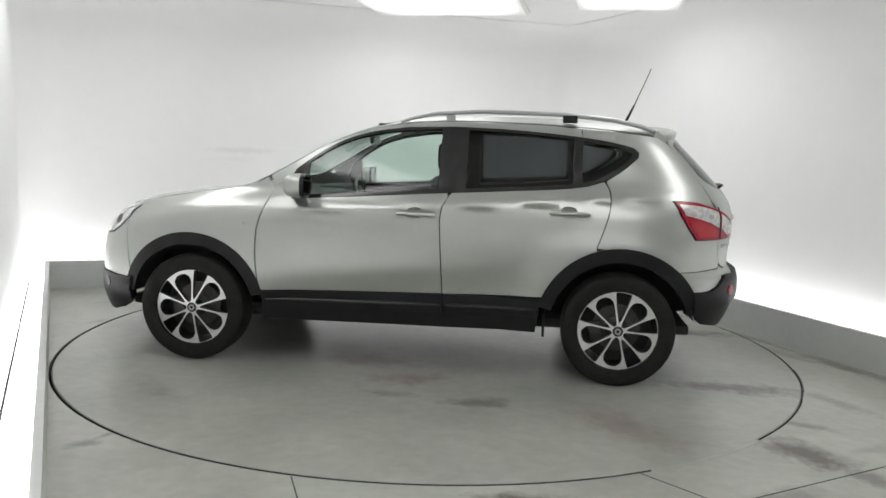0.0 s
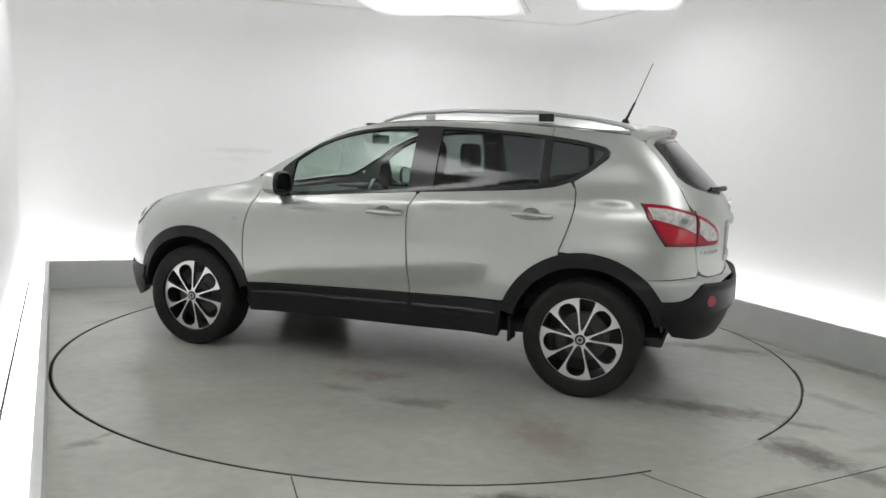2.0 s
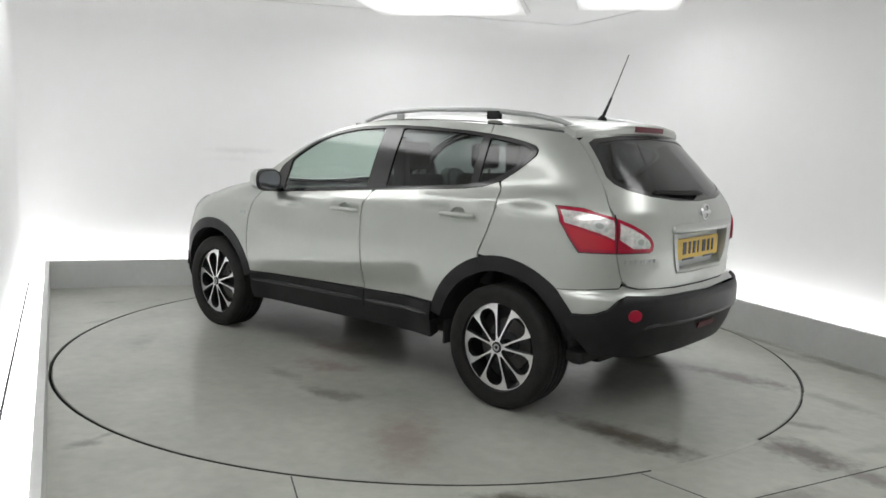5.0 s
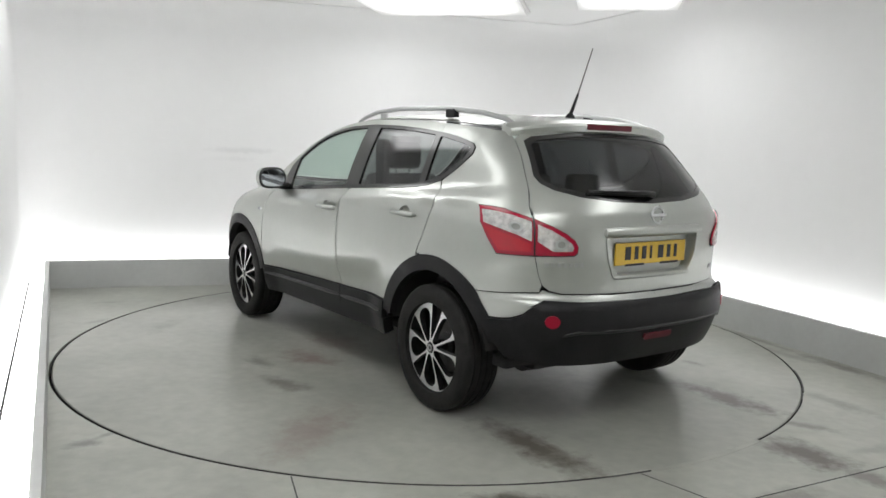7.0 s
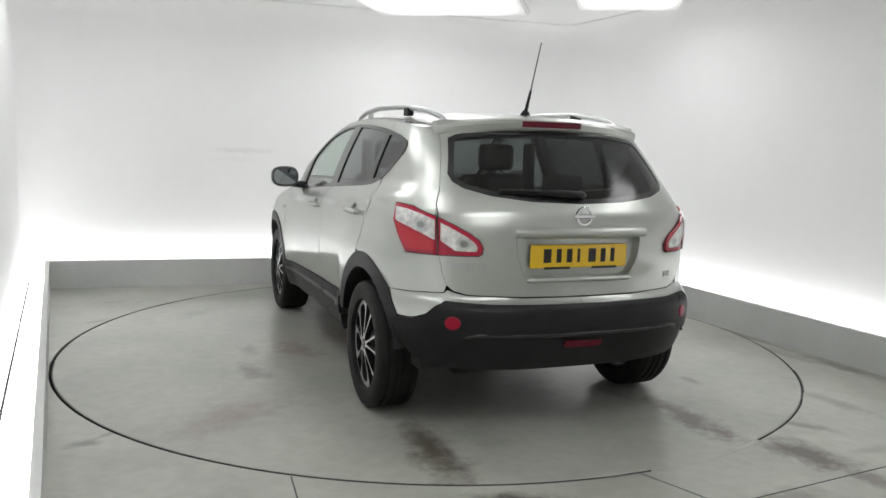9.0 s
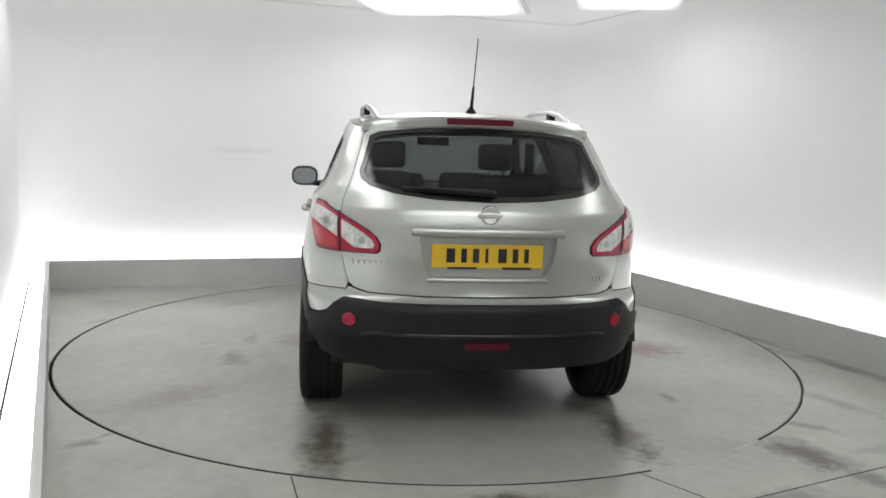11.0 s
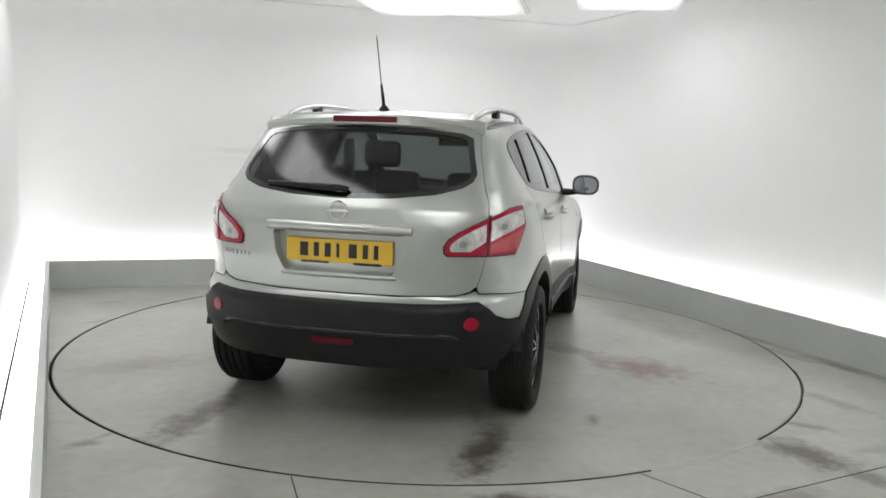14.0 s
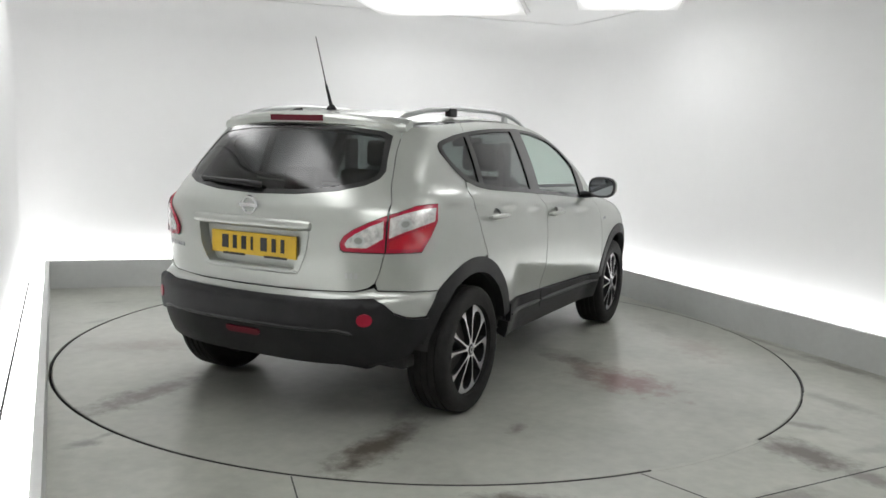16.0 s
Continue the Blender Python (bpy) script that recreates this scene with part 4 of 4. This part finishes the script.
        red = P([X(-1.668, 1.018), X(-1.752, .998), Y(.735, .973), Y(.690, .945), Y(.690, .908), X(-1.748, .906), X(-1.703, .962)])
        panel("stop_lens", dense(red, .02), "r", M_RED, lamp, lift=.0155, depth=.004, sign=sg, step=.02, label="bright red lens")
        turn = [2 * math.pi * i / 20 for i in range(20)]
        for ring in ([Y(.578 + .026 * math.cos(a), .946 + .026 * math.sin(a)) for a in turn], [Y(.738 + .020 * math.cos(a), 1.022 + .022 * math.sin(a)) for a in turn]):
            flat = P(ring)
            mu, mz = sum(q[0] for q in flat) / 20, sum(q[1] for q in flat) / 20
            cup = [(mu + (q[0] - mu) * .62, mz + (q[1] - mz) * .62) for q in flat]
            panel("bulb_ring", flat, "r", M_SATIN, lamp, lift=.0172, depth=.003, holes=[cup], sign=sg, step=.02, label="round reflector rim")
            panel("bulb_cup", cup, "r", M_BULB, lamp, lift=.0168, depth=.003, sign=sg, step=.02, label="grey bulb cup")
    # rear bumper in two bands
    up = P([X(-1.745, .46), X(-1.735, .576), X(-1.80, .579)] + [Y(.775, .584), Y(.735, .606), Y(.70, .650), Y(.655, .668), Y(.5, .662), Y(.25, .660), Y(-.25, .660), Y(-.5, .662), Y(-.655, .668), Y(-.70, .650), Y(-.735, .606), Y(-.775, .584)])
    right = [(-a, b) for a, b in reversed(up[:3])]
    up += right + P([Y(-.60, .50), Y(-.52, .535), Y(-.2, .530), Y(.2, .530), Y(.52, .535), Y(.60, .50)])
    bump = panel("rear_bumper", dense(up, .025), "r", M_CLAD, car, lift=.016, depth=.03, label="black plastic rear bumper")
    lo = P([X(-1.755, .456), Y(.60, .494), Y(.52, .527), Y(.2, .522), Y(-.2, .522), Y(-.52, .527), Y(-.60, .494)])
    lo += [(-lo[0][0], .456)]
    tailr = P([X(-1.80, .385), Y(.62, .352), Y(.3, .345)])
    lo += [(-a, b) for a, b in tailr] + list(reversed(tailr))
    panel("lower_bumper", dense(lo, .025), "r", M_CLAD, bump, lift=.002, depth=.05, label="black plastic lower bumper")
    for sg in (1, -1):
        c = [(sg * .63 + .030 * math.cos(2 * math.pi * i / 20), .582 + .030 * math.sin(2 * math.pi * i / 20)) for i in range(20)]
        panel("reflector", P([Y(a, b) for a, b in c]), "r", M_REFLECTOR, bump, lift=.021, depth=.012, step=.02, label="round red reflector")
    fog = P([Y(.105, .470), Y(.10, .490), Y(-.10, .490), Y(-.105, .470), Y(-.09, .458), Y(.09, .458)])
    ledge = [(-.60, .506), (-.57, .520), (-.52, .530), (-.35, .528), (-.18, .526), (-.002, .526), (.18, .526), (.35, .528), (.52, .530), (.57, .520), (.60, .506)]
    part("bumper_ledge", tube([on(y, z, .012) for y, z in ledge], [.004] + [.009] * 9 + [.004], 10, 1.1), M_LEDGEBLACK, bump, "satin black ledge across the bumper", True)
    panel("fog_lamp", dense(fog, .02), "r", M_SMOKED, bump, lift=.010, depth=.012, step=.02, label="dark red fog lamp")
    # the same dark sheet added behind the tail, for shade in its gaps
    inner = mirrored([(.003, 1.0), (.60, 1.0), (.60, .75), (.60, .40), (.003, .40)])
    panel("rear_gap_shade", inner, "r", M_UNDER, car, lift=-.075, depth=.002, step=.08, label="added dark sheet for the shade in the panel gaps")


def build_front(car):
    """Nose: bumper skin, lamps and dark lower grille."""
    def F(pts):
        return to_skin(pts, "f")
    top = [X(q, float(edge_z(q)) - .004) for q in (1.805, 1.85, 1.92, 2.0, 2.08)] + [Y(.5, .80), Y(.2, .80), Y(.01, .80)]
    half = F([X(*q) for q in dense_open([(1.735, .505), (1.764, .66), (1.794, .80), (1.804, float(edge_z(1.804)) - .004)])] + top[1:])
    bottom = F([Y(.01, .50), Y(.4, .50), Y(.6, .505), X(1.80, .50)])
    ring = half + [(-a, b) for a, b in reversed(half)] + [(-a, b) for a, b in reversed(bottom)] + bottom
    panel("front_bumper", dense(ring, .03), "f", M_PAINT, car, label="silver front bumper")
    half = F([X(1.735, .36), X(1.735, .498), Y(.6, .498), Y(.01, .495)])
    ring = half + [(-a, b) for a, b in reversed(half)] + [(-a, b) for a, b in F([X(1.80, .30), Y(.62, .25), Y(.3, .235)])] + F([Y(.3, .235), Y(.62, .25), X(1.80, .30)])
    panel("lower_front_bumper", dense(ring, .03), "f", M_CLAD, car, lift=.012, depth=.05, label="black plastic lower front bumper")
    grille = F([Y(-.36, .60), Y(.36, .60), Y(.42, .76), Y(-.42, .76)])
    panel("grille", dense(grille, .03), "f", M_TRIM, car, lift=.006, depth=.01, label="black front grille")
    for sg in (1, -1):
        h = F([X(1.765, .935), X(1.83, .920), X(1.88, .905), X(1.95, .862), X(2.03, .815), X(2.07, .765), X(2.03, .752), X(1.94, .768), X(1.86, .815), X(1.80, .875)])
        head = panel("headlamp", dense(h, .02), "f", M_HEAD, car, lift=.010, depth=.02, sign=sg, step=.02, label="clear headlamp")
        cu, cz = sum(q[0] for q in h) / len(h), sum(q[1] for q in h) / len(h)
        # dark panel behind the headlamp that paints the shade of its gap
        panel("headlamp_gap_shade", dense([(cu + (q[0] - cu) * 1.05, cz + (q[1] - cz) * 1.10) for q in h], .02), "f", M_GAP, head, lift=.003, depth=.006, sign=sg, step=.03, label="dark panel for the shaded gap round the headlamp")
        pod = [(1.90 + .028 * math.cos(2 * math.pi * i / 16), .845 + .028 * math.sin(2 * math.pi * i / 16)) for i in range(16)]
        panel("headlamp_pod", F([X(*q) for q in pod]), "f", M_STEEL, head, lift=.0125, depth=.003, sign=sg, step=.02, label="dark projector behind the lens")
        h = [(1.97 + .03 * math.cos(2 * math.pi * i / 16), .44 + .03 * math.sin(2 * math.pi * i / 16)) for i in range(16)]
        panel("front_fog_lamp", F([X(*q) for q in h]), "f", M_STEEL, car, lift=.016, depth=.012, sign=sg, step=.02, label="small dull fog lamp")


def rim_outline():
    """The wheel's face as a disc with five petal and five wedge pockets."""
    R = .2425
    disc = [(R * math.cos(2 * math.pi * i / 90), R * math.sin(2 * math.pi * i / 90)) for i in range(90)]
    petal = [(.034, .0), (.040, .012), (.06, .021), (.10, .036), (.14, .050), (.165, .0545), (.19, .050), (.212, .028), (.217, 0)]
    wedge = [(.050, .0), (.06, .0065), (.10, .0195), (.15, .0325), (.20, .0430), (.226, .0475), (.230, .022), (.231, 0)]
    holes = []
    for k in range(5):
        for prof, off in ((petal, 0), (wedge, 36)):
            a = radians(72 * k + off)
            c, s = math.cos(a), math.sin(a)
            pts = prof + [(x, -y) for x, y in reversed(prof[1:-1])]
            pts = rounded(pts, .006, 2)
            holes.append([(x * c - y * s, x * s + y * c) for x, y in pts])
    return disc, holes


def build_wheel_meshes():
    disc, holes = rim_outline()
    xy, tri, loops = fill(disc, holes, .02)
    bow = lambda a, b: np.stack([a, .012 + .010 * np.cos(np.hypot(a, b) / .2425 * math.pi), b], -1)

    def nrm(a, b):
        r = np.hypot(a, b) + 1e-9
        sl = .010 * math.pi / .2425 * np.sin(r / .2425 * math.pi)
        n = np.stack([a / r * sl, np.ones_like(a), b / r * sl], -1)
        return n / np.linalg.norm(n, axis=-1, keepdims=True)
    holder = shell("rim", xy, tri, loops, bow, nrm, M_ALLOY, None, 0, .030, "", M_BLACKALLOY)
    return holder.data, holder


TYRE = [(.238, -.105), (.262, -.109), (.290, -.1115), (.312, -.108), (.326, -.100), (.334, -.086), (.3352, -.066), (.327, -.064), (.327, -.056), (.3355, -.054), (.3358, -.026), (.327, -.024), (.327, -.014), (.3360, -.012),
        (.3360, .012), (.327, .014), (.327, .024), (.3358, .026), (.3355, .054), (.327, .056), (.327, .064), (.3352, .066), (.334, .086), (.326, .100), (.312, .108), (.290, .1115), (.262, .109), (.238, .105), (.233, .06), (.233, -.06), (.238, -.105)]


def build_wheels(car):
    rim_mesh, first = build_wheel_meshes()
    bpy.data.objects.remove(first)
    for x, sg, deg in ((AXLE_F, 1, 4), (AXLE_R, 1, 11), (AXLE_F, -1, 30), (AXLE_R, -1, 18)):
        hub = part("wheel", lathe([(0, .055), (.030, .055), (.036, .045), (.036, .01), (.07, .0), (.07, -.09), (0, -.09)], 32), M_BLACKALLOY, car, "black and machined alloy road wheel", True)
        hub.matrix_basis = pose(x, sg * .772, HUB_Z, 0, 0, 0 if sg > 0 else 180) @ pose(0, 0, 0, 0, deg, 0)
        part("tyre", lathe(TYRE, 72), M_RUBBER, hub, "black treaded tyre", True)
        rim = link("rim", rim_mesh, hub, "machined alloy wheel face with black pockets")
        rim.matrix_basis = pose(0, .078, 0)
        part("barrel", lathe([(.2400, .070), (.2325, .070), (.222, .03), (.222, -.09), (.232, -.10)], 48), M_BLACKALLOY, hub, smooth=True)
        part("centre_cap", lathe([(0, .1025), (.026, .1025), (.032, .098), (.032, .08), (0, .08)], 24), M_BLACKALLOY, hub, smooth=True)
        part("cap_badge", lathe([(.010, .1035), (.019, .1045), (.019, .1025), (.010, .1025)], 16), M_SATIN, hub)
        part("brake_disc", lathe([(.068, -.012), (.142, -.012), (.142, -.034), (.068, -.034), (.068, -.012)], 40), M_STEEL, hub, "worn steel brake disc", True)
        part("dust_shield", lathe([(0, -.035), (.21, -.035), (.21, -.045), (0, -.045)], 32), M_UNDER, hub)
        part("caliper", box(.085, .165, -.05, .015, -.06, .06, .012), M_STEEL, hub)
        for k in range(5):
            a = radians(72 * k + 36)
            nut = part("wheel_nut", lathe([(0, .088), (.009, .088), (.010, .07), (0, .07)], 8), M_STEEL, hub)
            nut.location = (.046 * math.cos(a), 0, .046 * math.sin(a))


def seat(car, x, y, w, back_h, name="seat"):
    """Cushion, leaning backrest and headrest on two posts."""
    s = part(name, box(x - .25, x + .25, y - w / 2, y + w / 2, .50, .66, .05, 3), M_SEAT, car, "black cloth seat", True)
    bm = box(x - .33, x - .19, y - w / 2, y + w / 2, .60, back_h, .05, 3)
    for v in bm.verts:
        v.co.x -= (v.co.z - .6) * .22
    part("backrest", bm, M_SEAT, s, smooth=True)
    n = 1 if w < .7 else 3
    for k in range(n):
        yy = y + (k - (n - 1) / 2) * .42
        xx = x - .26 - (back_h - .6) * .22
        bm = box(xx - .05, xx + .05, yy - .125, yy + .125, back_h + .03, back_h + .21, .045, 3)
        h = part("headrest", bm, M_SEAT, s, smooth=True)
        for d in (-.05, .05):
            part("headrest_post", tube([(xx, yy + d, back_h - .03), (xx, yy + d, back_h + .06)], .007, 8), M_CHROME, h)


def build_inside(car):
    part("cabin_floor", box(-1.75, 1.0, -.72, .72, .30, .36, .02), M_UNDER, car)
    part("underbody", box(-1.72, 1.9, -.50, .50, .255, .33, .03), M_UNDER, car, "dark underbody pan")
    part("sump", box(1.0, 1.7, -.4, .4, .20, .26, .03), M_UNDER, car)
    part("exhaust_silencer", tube([(-1.55, .45, .27), (-1.55, .05, .27)], .085, 14, .7), M_STEEL, car, "dull steel exhaust silencer", True)
    for sg in (1, -1):
        part("mud_flap", box(-.885, -.87, min(sg * .66, sg * .80), max(sg * .66, sg * .80), .26, .40, .004), M_UNDER, car)
        part("suspension_arm", tube([(-1.315, sg * .70, .30), (-1.1, sg * .45, .28), (-.95, sg * .35, .30)], .03, 8), M_UNDER, car)
    seat(car, .18, -.375, .50, 1.20)
    seat(car, .18, .375, .50, 1.20)
    seat(car, -.72, 0, 1.24, 1.03, "rear_seat")
    dash = box(.58, 1.04, -.70, .70, .72, 1.055, .06, 3)
    d = part("dashboard", dash, M_DASH, car, "dark plastic dashboard", True)
    part("instrument_cowl", box(.60, .80, -.54, -.18, 1.0, 1.075, .03, 3), M_DASH, d, smooth=True)
    ring = [(.50 + .05 * math.sin(a), -.36 + .185 * math.cos(a), .93 + .18 * math.sin(a)) for a in [2 * math.pi * i / 32 for i in range(33)]]
    w = part("steering_wheel", tube(ring, .016, 8), M_TRIM, d, smooth=True)
    part("steering_boss", box(.50, .62, -.43, -.29, .87, .97, .02), M_TRIM, w)
    m = part("interior_mirror", box(.33, .36, -.12, .12, 1.385, 1.45, .012), M_TRIM, car)
    part("mirror_stalk", tube([(.36, 0, 1.43), (.40, 0, 1.47)], .01, 8), M_TRIM, m)
    part("headlining", box(-1.45, .22, -.50, .50, 1.505, 1.52, .004), M_SEAT, car)
    part("parcel_shelf", box(-1.85, -1.12, -.58, .58, 1.02, 1.045, .01), M_SEAT, car)
    for sg in (1, -1):
        part("pillar_lining", box(-.36, -.25, min(sg * .56, sg * .61), max(sg * .56, sg * .61), .70, 1.42, .02), M_DASH, car)


def build_aerial(car):
    b = part("aerial", lathe([(0, 0), (.028, 0), (.026, .012), (.012, .030), (0, .032)], 20, "z"), M_CLAD, car, "slanting roof aerial", True)
    z = float(mid_z(-1.37)) + .000
    b.location = (-1.37, 0, z - .002)
    tip = Vector((-.150, 0, .374))
    part("aerial_mast", tube([(0, 0, .015), tip * .36], [.0105, .0065], 10), M_CLAD, b, "black rubber mast foot", True)
    part("aerial_whip", tube([tip * .35, tip], [.0035, .0028], 8), M_STEEL, b, "thin steel whip", True)


def build_car():
    car = new("car")
    tagged(car, "silver five-door crossover car with black cladding on the turntable", "car")
    for sg in (1, -1):
        build_side(car, sg)
        build_mirror(car, sg)
    build_lid(car)
    build_rear(car)
    build_front(car)
    build_wheels(car)
    build_inside(car)
    build_aerial(car)
    return car


car = build_car()


# ---- what moves ----
def table_angle(t):
    return 172.50 - 6.918 * t + 1.92 * (t / 16) * (1 - t / 16)


def motions():
    times = [k * 0.5 for k in range(33)]
    walk(turntable, [(t, pose(0, 0, 0, 0, 0, table_angle(t))) for t in times])
    walk(car, [(t, pose(0, 0, 0, 0, 0, table_angle(t)) @ pose(0.09, -0.03, 0)) for t in times])


motions()
